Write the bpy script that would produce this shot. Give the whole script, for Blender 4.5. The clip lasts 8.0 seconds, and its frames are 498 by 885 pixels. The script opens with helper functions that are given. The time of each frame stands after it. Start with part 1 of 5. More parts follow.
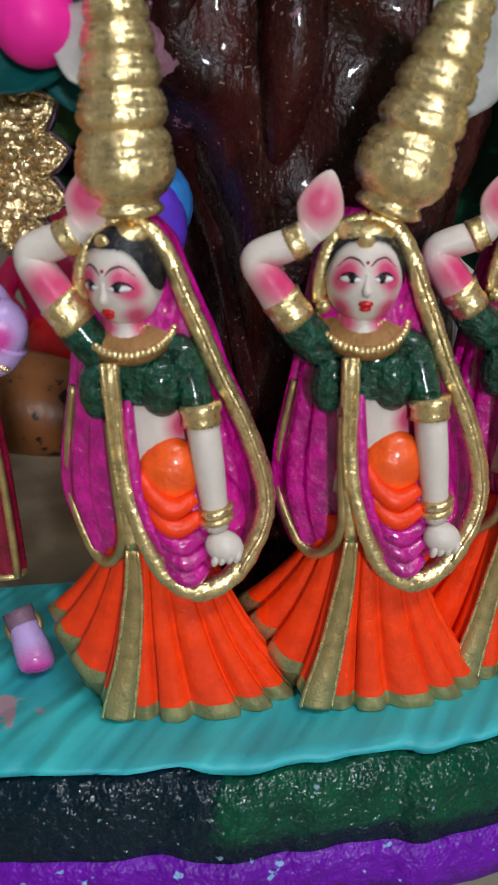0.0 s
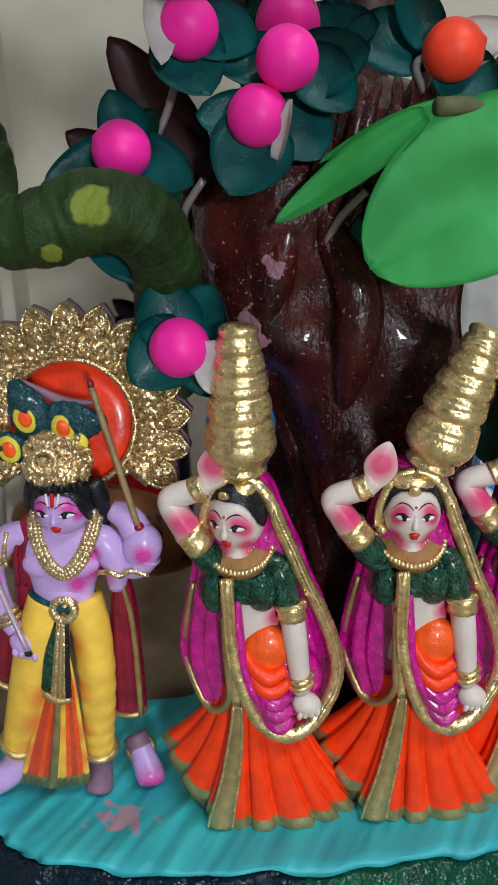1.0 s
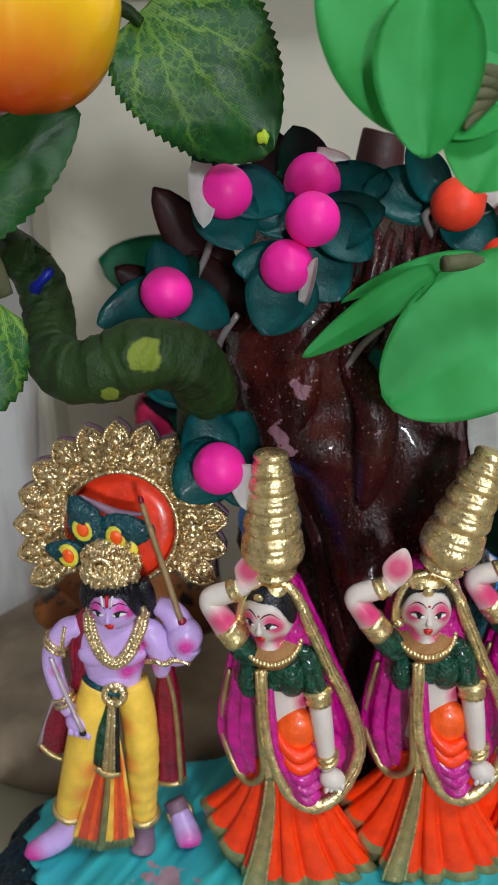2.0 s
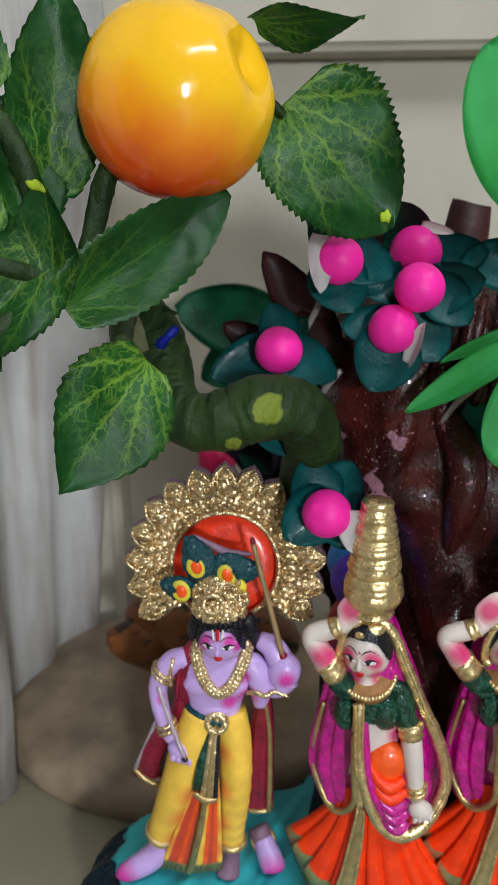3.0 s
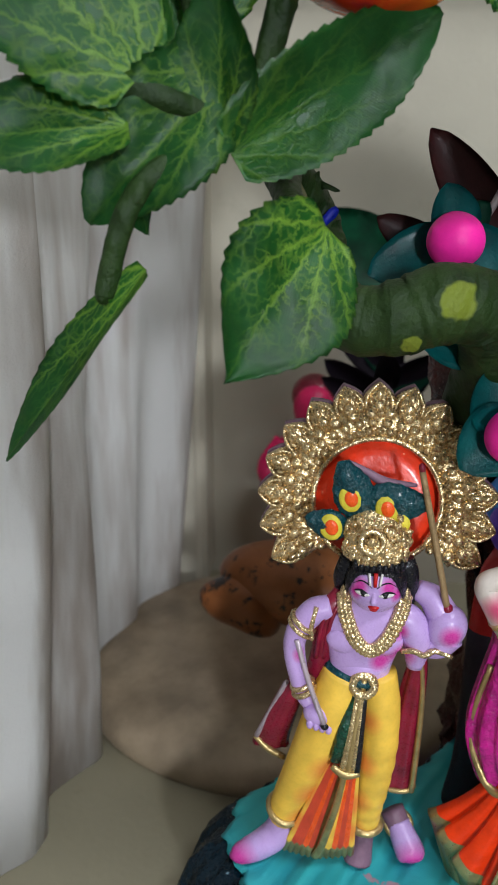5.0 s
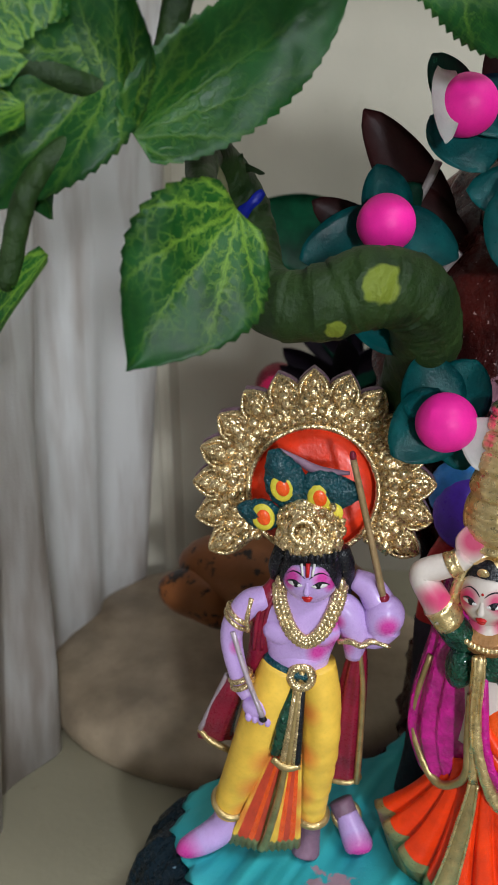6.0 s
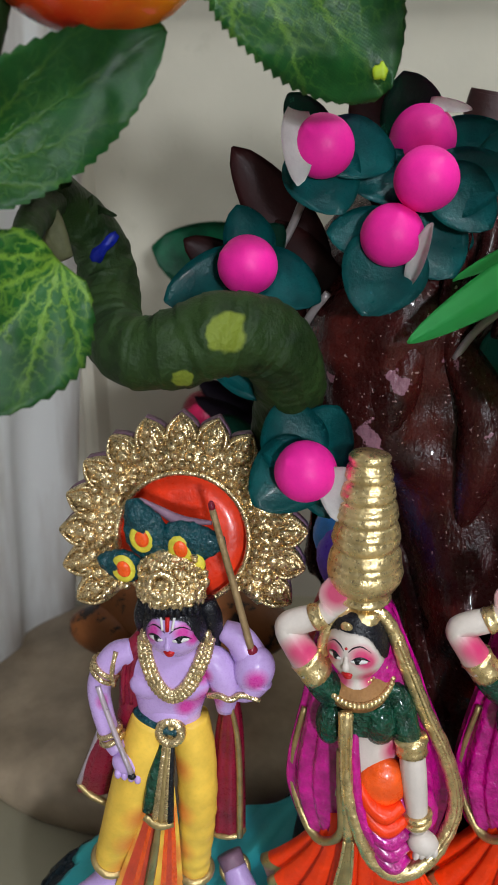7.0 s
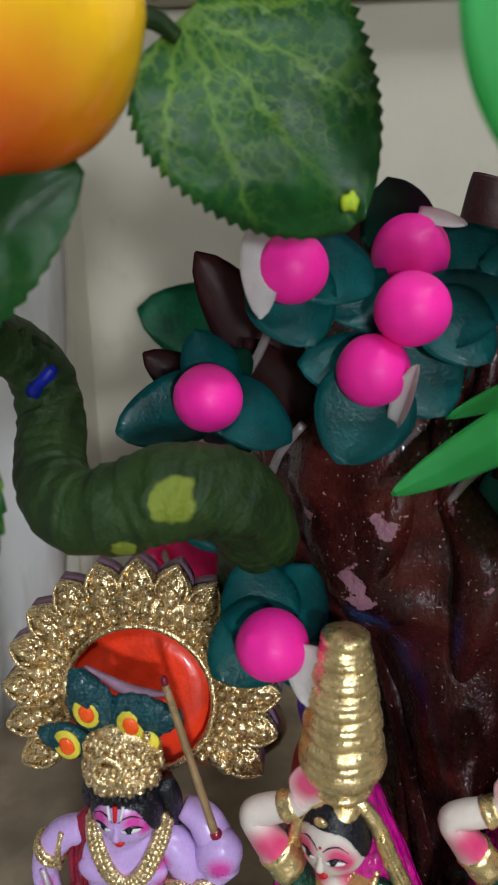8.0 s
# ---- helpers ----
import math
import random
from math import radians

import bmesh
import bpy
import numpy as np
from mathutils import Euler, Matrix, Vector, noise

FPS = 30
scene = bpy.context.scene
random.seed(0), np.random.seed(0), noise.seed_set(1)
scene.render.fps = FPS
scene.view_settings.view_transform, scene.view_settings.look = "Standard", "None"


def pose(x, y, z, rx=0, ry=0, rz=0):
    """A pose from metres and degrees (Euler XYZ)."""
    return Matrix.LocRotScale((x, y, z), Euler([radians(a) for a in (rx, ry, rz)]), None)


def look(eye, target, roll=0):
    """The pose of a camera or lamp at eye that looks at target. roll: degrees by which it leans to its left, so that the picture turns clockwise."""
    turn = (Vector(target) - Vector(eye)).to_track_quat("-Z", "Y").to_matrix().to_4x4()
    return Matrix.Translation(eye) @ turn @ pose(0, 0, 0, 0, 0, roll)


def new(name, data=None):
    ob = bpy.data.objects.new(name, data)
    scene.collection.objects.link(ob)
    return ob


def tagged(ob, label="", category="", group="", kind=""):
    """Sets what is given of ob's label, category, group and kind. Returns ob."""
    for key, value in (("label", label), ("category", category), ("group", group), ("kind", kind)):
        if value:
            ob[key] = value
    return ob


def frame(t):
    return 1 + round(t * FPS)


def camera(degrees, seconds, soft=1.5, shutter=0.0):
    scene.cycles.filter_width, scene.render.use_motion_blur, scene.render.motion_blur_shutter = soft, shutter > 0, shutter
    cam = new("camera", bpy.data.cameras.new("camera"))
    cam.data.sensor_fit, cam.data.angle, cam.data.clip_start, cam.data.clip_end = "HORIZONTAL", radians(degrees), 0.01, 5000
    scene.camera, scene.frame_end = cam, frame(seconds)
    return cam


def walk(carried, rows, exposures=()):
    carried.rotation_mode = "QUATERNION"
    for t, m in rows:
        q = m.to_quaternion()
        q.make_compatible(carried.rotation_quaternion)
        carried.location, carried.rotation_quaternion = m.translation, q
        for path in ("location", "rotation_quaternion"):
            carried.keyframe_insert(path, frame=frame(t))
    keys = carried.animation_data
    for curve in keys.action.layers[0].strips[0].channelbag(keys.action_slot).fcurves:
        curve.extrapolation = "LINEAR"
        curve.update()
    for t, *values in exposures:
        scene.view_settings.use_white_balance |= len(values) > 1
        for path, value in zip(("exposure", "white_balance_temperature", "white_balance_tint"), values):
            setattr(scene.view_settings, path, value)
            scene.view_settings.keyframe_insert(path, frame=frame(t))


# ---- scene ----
cam = camera(35.0, 8.0, soft=1.1)
PATH = [
    (0.0, -0.00000, -0.00000, 0.13133, 68.00, -0.00, 0.00),
    (0.5, -0.00928, -0.01766, 0.16378, 68.57, 0.56, 1.00),
    (1.0, -0.01530, -0.03576, 0.19461, 69.62, 0.71, 1.37),
    (2.5, -0.02848, -0.06051, 0.23623, 71.96, 1.25, 2.53),
    (3.0, -0.04931, -0.06958, 0.23996, 73.11, 0.24, 3.10),
    (3.5, -0.06606, -0.05995, 0.22607, 72.65, -0.58, 3.76),
    (4.0, -0.08720, -0.05017, 0.22408, 72.01, -1.16, 5.21),
    (5.5, -0.08005, -0.03614, 0.20431, 71.70, 0.01, 6.30),
    (6.0, -0.06835, -0.03405, 0.20702, 71.26, 0.38, 5.56),
    (6.5, -0.05391, -0.03194, 0.20983, 72.05, 0.21, 4.66),
    (7.0, -0.03753, -0.02202, 0.21370, 72.05, 0.36, 4.37),
    (7.5, -0.02713, 0.00188, 0.22930, 70.63, 0.85, 4.87),
    (8.0, -0.02634, 0.01576, 0.23993, 71.65, 0.92, 6.01),
]
walk(cam, [(t, pose(x, y, z, rx, ry, rz)) for t, x, y, z, rx, ry, rz in PATH], exposures=[(0.0, -0.13), (1.0, -0.08), (2.5, -0.02), (4.0, 0.04), (7.0, 0.02), (8.0, -0.08)])
cam.data.dof.use_dof = True
cam.data.dof.focus_distance = 0.205
cam.data.dof.aperture_fstop = 31.0

# ---- light ----
world = bpy.data.worlds.new("room_air")
scene.world = world
world.use_nodes = True
world.node_tree.nodes["Background"].inputs[0].default_value = (0.80, 0.86, 1.0, 1)
world.node_tree.nodes["Background"].inputs[1].default_value = 0.05


def area_lamp(name, eye, target, sx, sy, watts, color):
    data = bpy.data.lights.new(name, "AREA")
    data.shape, data.size, data.size_y, data.energy, data.color = "RECTANGLE", sx, sy, watts, color
    ob = new(name, data)
    ob.matrix_world = look(eye, target)
    return ob


area_lamp("tube_light_glow", (0.47, -0.40, 1.16), (-0.02, 0.17, 0.09), 0.8, 0.06, 9.0, (0.87, 0.94, 1.0))
area_lamp("front_right_light", (0.42, -1.56, 0.47), (-0.02, 0.2, 0.12), 0.13, 0.17, 19.0, (0.86, 0.93, 1.0))
scene.view_settings.exposure = 0.0

# ---- materials ----


def nodes_of(m):
    m.use_nodes = True
    nt = m.node_tree
    return nt, nt.nodes, nt.links, nt.nodes["Principled BSDF"]


def noise_node(nt, coord, scale, detail=3.0, rough=0.55):
    n = nt.nodes.new("ShaderNodeTexNoise")
    n.inputs["Scale"].default_value, n.inputs["Detail"].default_value, n.inputs["Roughness"].default_value = scale, detail, rough
    nt.links.new(coord, n.inputs["Vector"])
    return n.outputs["Fac"]


def ramp(nt, src, lo, hi, a=0.0, b=1.0):
    n = nt.nodes.new("ShaderNodeMapRange")
    for i, v in enumerate((lo, hi, a, b)):
        n.inputs[i + 1].default_value = v
    nt.links.new(src, n.inputs[0])
    return n.outputs[0]


def mixc(nt, fac, a, b):
    n = nt.nodes.new("ShaderNodeMix")
    n.data_type = "RGBA"
    if isinstance(fac, float):
        n.inputs[0].default_value = fac
    else:
        nt.links.new(fac, n.inputs[0])
    for slot, v in ((6, a), (7, b)):
        if isinstance(v, (tuple, list)):
            n.inputs[slot].default_value = (*v, 1)
        else:
            nt.links.new(v, n.inputs[slot])
    return n.outputs[2]


def coords(nt, kind="Object"):
    return nt.nodes.new("ShaderNodeTexCoord").outputs[kind]


def add_bump(nt, src, strength, dist, chain=None):
    b = nt.nodes.new("ShaderNodeBump")
    b.inputs["Strength"].default_value, b.inputs["Distance"].default_value = strength, dist
    nt.links.new(src, b.inputs["Height"])
    if chain:
        nt.links.new(chain, b.inputs["Normal"])
    return b.outputs[0]


def scaled(c, k):
    return tuple(min(1.0, v * k) for v in c)


def paint(name, color, rough=0.4, metal=0.0, dark=0.72, light=1.15, fine=900, coarse=120, bump=0.25, dist=0.0004,
          worn=None, wear=0.72, coat=0.0, film=0.12, spots=(), blush=0.88, spot_color=(0.75, 0.02, 0.16)):
    """Hand-brushed paint: two scales of unevenness, fine relief, chips of another colour, blushed spots (x, y, z, radius)."""
    m = bpy.data.materials.new(name)
    nt, nodes, links, bs = nodes_of(m)
    co = coords(nt)
    big, small = noise_node(nt, co, coarse), noise_node(nt, co, fine, 5)
    c = mixc(nt, ramp(nt, big, 0.3, 0.7), scaled(color, dark), scaled(color, light))
    c = mixc(nt, ramp(nt, small, 0.5, 0.8, 0.0, 0.22), c, scaled(color, dark * 0.75))
    for x, y, z, r in spots:
        d = nodes.new("ShaderNodeVectorMath")
        d.operation = "DISTANCE"
        links.new(co, d.inputs[0])
        d.inputs[1].default_value = (x, y, z)
        c = mixc(nt, ramp(nt, d.outputs["Value"], r, r * 0.35, 0.0, blush), c, spot_color)
    if worn:
        w = noise_node(nt, co, coarse * 2.2, 6, 0.65)
        c = mixc(nt, ramp(nt, w, wear, wear + 0.03), c, worn)
    links.new(c, bs.inputs["Base Color"])
    links.new(ramp(nt, small, 0.3, 0.75, max(0.05, rough - 0.1), min(1.0, rough + 0.12)), bs.inputs["Roughness"])
    bs.inputs["Metallic"].default_value = metal
    bs.inputs["Specular IOR Level"].default_value = 0.36
    bs.inputs["Coat Weight"].default_value, bs.inputs["Coat Roughness"].default_value = coat, film
    nb = add_bump(nt, small, bump, dist * 1.3)
    nb = add_bump(nt, big, bump, dist * 5, nb)
    links.new(nb, bs.inputs["Normal"])
    return m


GOLD = paint("gold_paint", (0.88, 0.67, 0.34), 0.31, 0.88, dark=0.72, fine=850, coarse=300, bump=0.50, dist=0.00025, worn=(0.46, 0.31, 0.13), wear=0.76)
GOLD_CAST = paint("cast_gold_paint", (0.84, 0.64, 0.36), 0.27, 0.90, dark=0.62, fine=1500, coarse=420, bump=0.5, dist=0.0003, worn=(0.46, 0.30, 0.13), wear=0.71)
COLLAR = paint("matt_brown_gold_paint", (0.34, 0.165, 0.055), 0.6, 0.25, fine=1500, coarse=260, bump=0.35, worn=(0.62, 0.42, 0.2), wear=0.72)
GOLD_DULL = paint("dull_gold_paint", (0.52, 0.38, 0.17), 0.36, 0.72, fine=1200, coarse=200, bump=0.4, dist=0.00025, worn=(0.36, 0.31, 0.15), wear=0.64)
MAGENTA = paint("magenta_paint", (0.58, 0.004, 0.26), 0.17, 0.0, dark=0.55, light=1.15, fine=600, coarse=210, bump=0.6, dist=0.0007, coat=0.7, film=0.07, worn=(0.6, 0.05, 0.42), wear=0.76)
GREEN_BLOUSE = paint("dark_green_glitter_paint", (0.001, 0.060, 0.032), 0.22, 0.0, dark=0.35, fine=620, coarse=330, bump=0.8, dist=0.0008, coat=0.4, film=0.08)
ORANGE = paint("orange_paint", (0.98, 0.045, 0.002), 0.42, 0.0, dark=0.8, fine=1000, coarse=170, bump=0.3, coat=0.05)
FLAME = paint("bright_orange_paint", (1.0, 0.105, 0.012), 0.3, 0.0, dark=0.75, fine=1000, coarse=170, bump=0.4, coat=0.3)
BLACK = paint("black_hair_paint", (0.008, 0.008, 0.012), 0.3, fine=1500, bump=0.5)
RED = paint("red_paint", (0.55, 0.012, 0.015), 0.35)
EYE_WHITE = paint("eye_white_paint", (0.8, 0.77, 0.75), 0.35, bump=0.05)
TEAL_FEATHER = paint("dark_teal_paint", (0.002, 0.052, 0.066), 0.28, fine=900, coarse=380, bump=0.7, dist=0.0006, coat=0.1)
YELLOW = paint("yellow_paint", (0.85, 0.53, 0.07), 0.5, dark=0.88, fine=1100, coarse=140, bump=0.1, spots=((0.003, -0.012, 0.044, 0.0075), (-0.001, -0.010, 0.032, 0.0075), (-0.004, -0.007, 0.020, 0.007), (0.0125, -0.012, 0.062, 0.0055), (0.0120, -0.010, 0.046, 0.006), (0.0105, -0.008, 0.030, 0.0065), (0.0095, -0.006, 0.018, 0.006)), blush=0.6, spot_color=(0.78, 0.10, 0.03))
LEMON = paint("lemon_yellow_paint", (0.70, 0.58, 0.05), 0.5, fine=1400, bump=0.4)
MAROON = paint("maroon_paint", (0.27, 0.008, 0.035), 0.32, dark=0.55, fine=1300, bump=0.4, coat=0.3)
BRICK_RED = paint("brick_red_paint", (0.66, 0.07, 0.03), 0.45, fine=1100, bump=0.3)
HALO_RED = paint("orange_red_paint", (0.88, 0.045, 0.012), 0.33, fine=800, coarse=120, bump=0.2, coat=0.2)
MAUVE = paint("mauve_underpaint", (0.24, 0.13, 0.19), 0.5, fine=900, bump=0.3)
SILVER = paint("silver_lilac_paint", (0.55, 0.45, 0.52), 0.35, 0.4)
STICK = paint("brown_gold_stick_paint", (0.36, 0.24, 0.12), 0.45, 0.35, fine=1800, bump=0.6)


def base_top_material():
    m = bpy.data.materials.new("turquoise_brushed_paint")
    nt, nodes, links, bs = nodes_of(m)
    co = coords(nt)
    mp = nodes.new("ShaderNodeMapping")
    turn = nodes.new("ShaderNodeMapping")
    turn.inputs["Rotation"].default_value = (0, 0, radians(27))
    links.new(co, turn.inputs["Vector"])
    mp.inputs["Scale"].default_value = (125, 20, 60)
    links.new(turn.outputs[0], mp.inputs["Vector"])
    streak = noise_node(nt, mp.outputs[0], 1.0, 1)
    big = noise_node(nt, co, 55)
    fine = noise_node(nt, co, 1200, 4)
    c = mixc(nt, ramp(nt, streak, 0.3, 0.7), (0.014, 0.29, 0.35), (0.045, 0.52, 0.55))
    c = mixc(nt, ramp(nt, big, 0.45, 0.75, 0, 0.5), c, (0.02, 0.36, 0.42))
    pink = noise_node(nt, co, 150, 4)
    c = mixc(nt, ramp(nt, pink, 0.73, 0.77, 0, 0.8), c, (0.45, 0.20, 0.30))
    ragged = nodes.new("ShaderNodeMapping")
    ragged.inputs["Location"].default_value = (0.062, -0.260, 0)
    ragged.inputs["Scale"].default_value = (1.0, 1.7, 1.0)
    links.new(co, ragged.inputs["Vector"])
    reach = nodes.new("ShaderNodeVectorMath")
    reach.operation = "LENGTH"
    links.new(ragged.outputs[0], reach.inputs[0])
    edge = nodes.new("ShaderNodeMath")
    edge.operation = "MULTIPLY_ADD"
    links.new(noise_node(nt, co, 190, 5), edge.inputs[0])
    edge.inputs[1].default_value = 0.040
    links.new(reach.outputs["Value"], edge.inputs[2])
    c = mixc(nt, ramp(nt, edge.outputs[0], 0.0290, 0.0265, 0, 0.9), c, (0.42, 0.24, 0.30))
    links.new(c, bs.inputs["Base Color"])
    bs.inputs["Roughness"].default_value = 0.5
    nb = add_bump(nt, streak, 0.8, 0.0045)
    links.new(add_bump(nt, fine, 0.25, 0.0004, nb), bs.inputs["Normal"])
    return m


def two_tone(name, left, right, split, flecks, fleck_from, rough):
    """A painted band that changes colour along x, with lumps and pale flecks; on the green rim they also paint glints.
    """
    m = bpy.data.materials.new(name)
    nt, nodes, links, bs = nodes_of(m)
    co = coords(nt)
    sx = nodes.new("ShaderNodeSeparateXYZ")
    links.new(co, sx.inputs[0])
    wob = noise_node(nt, co, 260, 3)
    edge = nodes.new("ShaderNodeMath")
    edge.operation = "MULTIPLY_ADD"
    links.new(wob, edge.inputs[0])
    edge.inputs[1].default_value = 0.01
    links.new(sx.outputs[0], edge.inputs[2])
    c = mixc(nt, ramp(nt, edge.outputs[0], split + 0.004, split + 0.006), left, right)
    low = nodes.new("ShaderNodeMath")
    low.operation = "MULTIPLY_ADD"
    links.new(wob, low.inputs[0])
    low.inputs[1].default_value = 0.007
    links.new(sx.outputs[2], low.inputs[2])
    if left != right:
        c = mixc(nt, ramp(nt, low.outputs[0], -0.0125, -0.0145), c, left)
    big, fine = noise_node(nt, co, 130), noise_node(nt, co, 900, 5)
    c = mixc(nt, ramp(nt, big, 0.35, 0.7, 0, 0.55), c, scaled(left, 0.55))
    f = noise_node(nt, co, 230, 2)
    c = mixc(nt, ramp(nt, f, fleck_from, fleck_from + 0.03, 0, 0.9), c, flecks)
    links.new(c, bs.inputs["Base Color"])
    links.new(ramp(nt, fine, 0.3, 0.7, rough - 0.12, rough + 0.15), bs.inputs["Roughness"])
    bs.inputs["Specular IOR Level"].default_value = 0.27
    nb = add_bump(nt, fine, 0.2, 0.0004)
    links.new(add_bump(nt, noise_node(nt, co, 300, 2), 0.75, 0.0024, nb), bs.inputs["Normal"])
    return m


# bare patches of the trunk: x, y, z, radius
BARE = ((-0.0145, 0.180, 0.1657, 0.0042), (-0.0106, 0.180, 0.1331, 0.0036), (-0.0200, 0.182, 0.1465, 0.0048), (0.0105, 0.180, 0.1490, 0.0030), (-0.003, 0.180, 0.1420, 0.0034))


def bark_material():
    m = bpy.data.materials.new("glossy_dark_brown_paint")
    nt, nodes, links, bs = nodes_of(m)
    co = coords(nt)
    mp = nodes.new("ShaderNodeMapping")
    mp.inputs["Scale"].default_value = (60, 60, 30)
    links.new(co, mp.inputs["Vector"])
    grain = noise_node(nt, mp.outputs[0], 1.0, 5, 0.6)
    fine, big = noise_node(nt, co, 800, 5), noise_node(nt, co, 45, 3)
    c = mixc(nt, ramp(nt, grain, 0.3, 0.7), (0.009, 0.002, 0.002), (0.058, 0.010, 0.009))
    c = mixc(nt, ramp(nt, big, 0.52, 0.68, 0, 0.8), c, (0.088, 0.013, 0.010))
    chip = noise_node(nt, co, 120, 5, 0.6)
    c = mixc(nt, ramp(nt, chip, 0.68, 0.69, 0, 0.8), c, (0.30, 0.13, 0.17))
    dots = noise_node(nt, co, 900, 1)
    c = mixc(nt, ramp(nt, dots, 0.715, 0.74, 0, 0.8), c, (0.42, 0.26, 0.25))
    wob = nodes.new("ShaderNodeTexNoise")
    wob.inputs["Scale"].default_value, wob.inputs["Detail"].default_value = 170, 4
    links.new(co, wob.inputs["Vector"])
    wv = nodes.new("ShaderNodeVectorMath")
    wv.operation = "MULTIPLY_ADD"
    links.new(wob.outputs["Color"], wv.inputs[0])
    wv.inputs[1].default_value = (0.016, 0.016, 0.022)
    links.new(co, wv.inputs[2])
    for x, y, z, r in BARE:
        dd = nodes.new("ShaderNodeVectorMath")
        dd.operation = "DISTANCE"
        links.new(wv.outputs[0], dd.inputs[0])
        dd.inputs[1].default_value = (x + 0.008, y + 0.008, z + 0.011)
        c = mixc(nt, ramp(nt, dd.outputs["Value"], r, r * 0.9, 0, 0.85), c, (0.34, 0.16, 0.21))
    links.new(c, bs.inputs["Base Color"])
    links.new(ramp(nt, fine, 0.3, 0.7, 0.2, 0.38), bs.inputs["Roughness"])
    bs.inputs["Specular IOR Level"].default_value = 0.22
    bs.inputs["Coat Weight"].default_value, bs.inputs["Coat Roughness"].default_value = 0.18, 0.05
    nb = add_bump(nt, fine, 0.35, 0.0009)
    links.new(add_bump(nt, grain, 0.5, 0.006, nb), bs.inputs["Normal"])
    return m


def veined_leaf_material(name, strength):
    """Printed fabric leaf: green with yellow-green veins that branch from the base; UV u runs along the midrib, v across (0.5 is the midrib)."""
    m = bpy.data.materials.new(name)
    nt, nodes, links, bs = nodes_of(m)
    uv, co = coords(nt, "UV"), coords(nt)
    s = nodes.new("ShaderNodeSeparateXYZ")
    links.new(uv, s.inputs[0])

    def mth(op, a, b=0.0, c=None):
        n = nodes.new("ShaderNodeMath")
        n.operation = op
        for i, v in enumerate((a, b) if c is None else (a, b, c)):
            if isinstance(v, (int, float)):
                n.inputs[i].default_value = v
            else:
                links.new(v, n.inputs[i])
        return n.outputs[0]

    wob = mth("SUBTRACT", noise_node(nt, co, 260, 4, 0.6), 0.5)
    wob2 = mth("SUBTRACT", noise_node(nt, co, 700, 3), 0.5)
    x = mth("MULTIPLY_ADD", wob2, 0.05, mth("ADD", s.outputs[0], 0.03))
    y = mth("MULTIPLY_ADD", wob, 0.16, mth("SUBTRACT", s.outputs[1], 0.5))
    r = mth("SQRT", mth("ADD", mth("MULTIPLY", x, x), mth("MULTIPLY", y, y)))
    th = mth("DIVIDE", mth("ARCTAN2", y, x), 0.44)
    off = mth("ABSOLUTE", mth("SUBTRACT", mth("FRACT", mth("ADD", th, 0.5)), 0.5))
    d = mth("MULTIPLY", mth("MULTIPLY", off, 0.44), r)
    main = ramp(nt, d, 0.006, 0.020, 1, 0)
    rib = mth("ADD", mth("MULTIPLY", mth("MULTIPLY_ADD", d, -1.1, r), 11.0), mth("MULTIPLY", wob2, 0.9))
    saw = mth("ABSOLUTE", mth("SUBTRACT", mth("FRACT", rib), 0.5))
    side = mth("MULTIPLY", ramp(nt, saw, 0.05, 0.17, 1, 0), ramp(nt, d, 0.02, 0.13, 1, 0.15))
    vor = nodes.new("ShaderNodeTexVoronoi")
    vor.feature = "DISTANCE_TO_EDGE"
    vor.inputs["Scale"].default_value = 420
    links.new(co, vor.inputs["Vector"])
    net = mth("MULTIPLY", ramp(nt, vor.outputs["Distance"], 0.03, 0.15, 1, 0), ramp(nt, noise_node(nt, co, 150, 2), 0.42, 0.62, 0, 0.6))
    info = nodes.new("ShaderNodeObjectInfo")
    fade = mth("MULTIPLY", ramp(nt, mth("MULTIPLY_ADD", wob, 0.5, r), 0.28, 0.80, 1, 0.22), ramp(nt, info.outputs["Random"], 0.0, 1.0, 0.65, 1.0))
    vein = mth("MULTIPLY", mth("MAXIMUM", main, mth("MAXIMUM", mth("MULTIPLY", side, 0.8), net)), fade)
    big = noise_node(nt, co, 90, 3)
    base = mixc(nt, ramp(nt, big, 0.3, 0.7), (0.006, 0.066, 0.011), (0.020, 0.145, 0.028))
    base = mixc(nt, mth("MULTIPLY", ramp(nt, r, 0.15, 0.7, 0.55, 0), fade), base, (0.035, 0.27, 0.03))
    warp, weft = mth("SINE", mth("MULTIPLY_ADD", s.outputs[1], 380.0, mth("MULTIPLY", s.outputs[0], 150.0))), mth("SINE", mth("MULTIPLY_ADD", s.outputs[0], 560.0, mth("MULTIPLY", s.outputs[1], -150.0)))
    c = mixc(nt, mth("MULTIPLY", vein, strength), base, (0.36, 0.62, 0.07))
    thread = ramp(nt, mth("ADD", warp, weft), -1.6, 1.6, 0.0, 0.45)
    c = mixc(nt, thread, c, (0.006, 0.055, 0.010))
    links.new(c, bs.inputs["Base Color"])
    links.new(ramp(nt, big, 0.3, 0.7, 0.30, 0.46), bs.inputs["Roughness"])
    bs.inputs["Specular IOR Level"].default_value = 0.5
    nb = add_bump(nt, mth("ADD", warp, weft), 0.10, 0.0002)
    nb = add_bump(nt, vein, 0.3, 0.0005, nb)
    links.new(add_bump(nt, noise_node(nt, co, 55, 2), 0.4, 0.007, nb), bs.inputs["Normal"])
    return m


def plastic_leaf_material():
    m = bpy.data.materials.new("bright_green_plastic_leaf")
    nt, nodes, links, bs = nodes_of(m)
    co, uv = coords(nt), coords(nt, "UV")
    big = noise_node(nt, co, 60, 2)
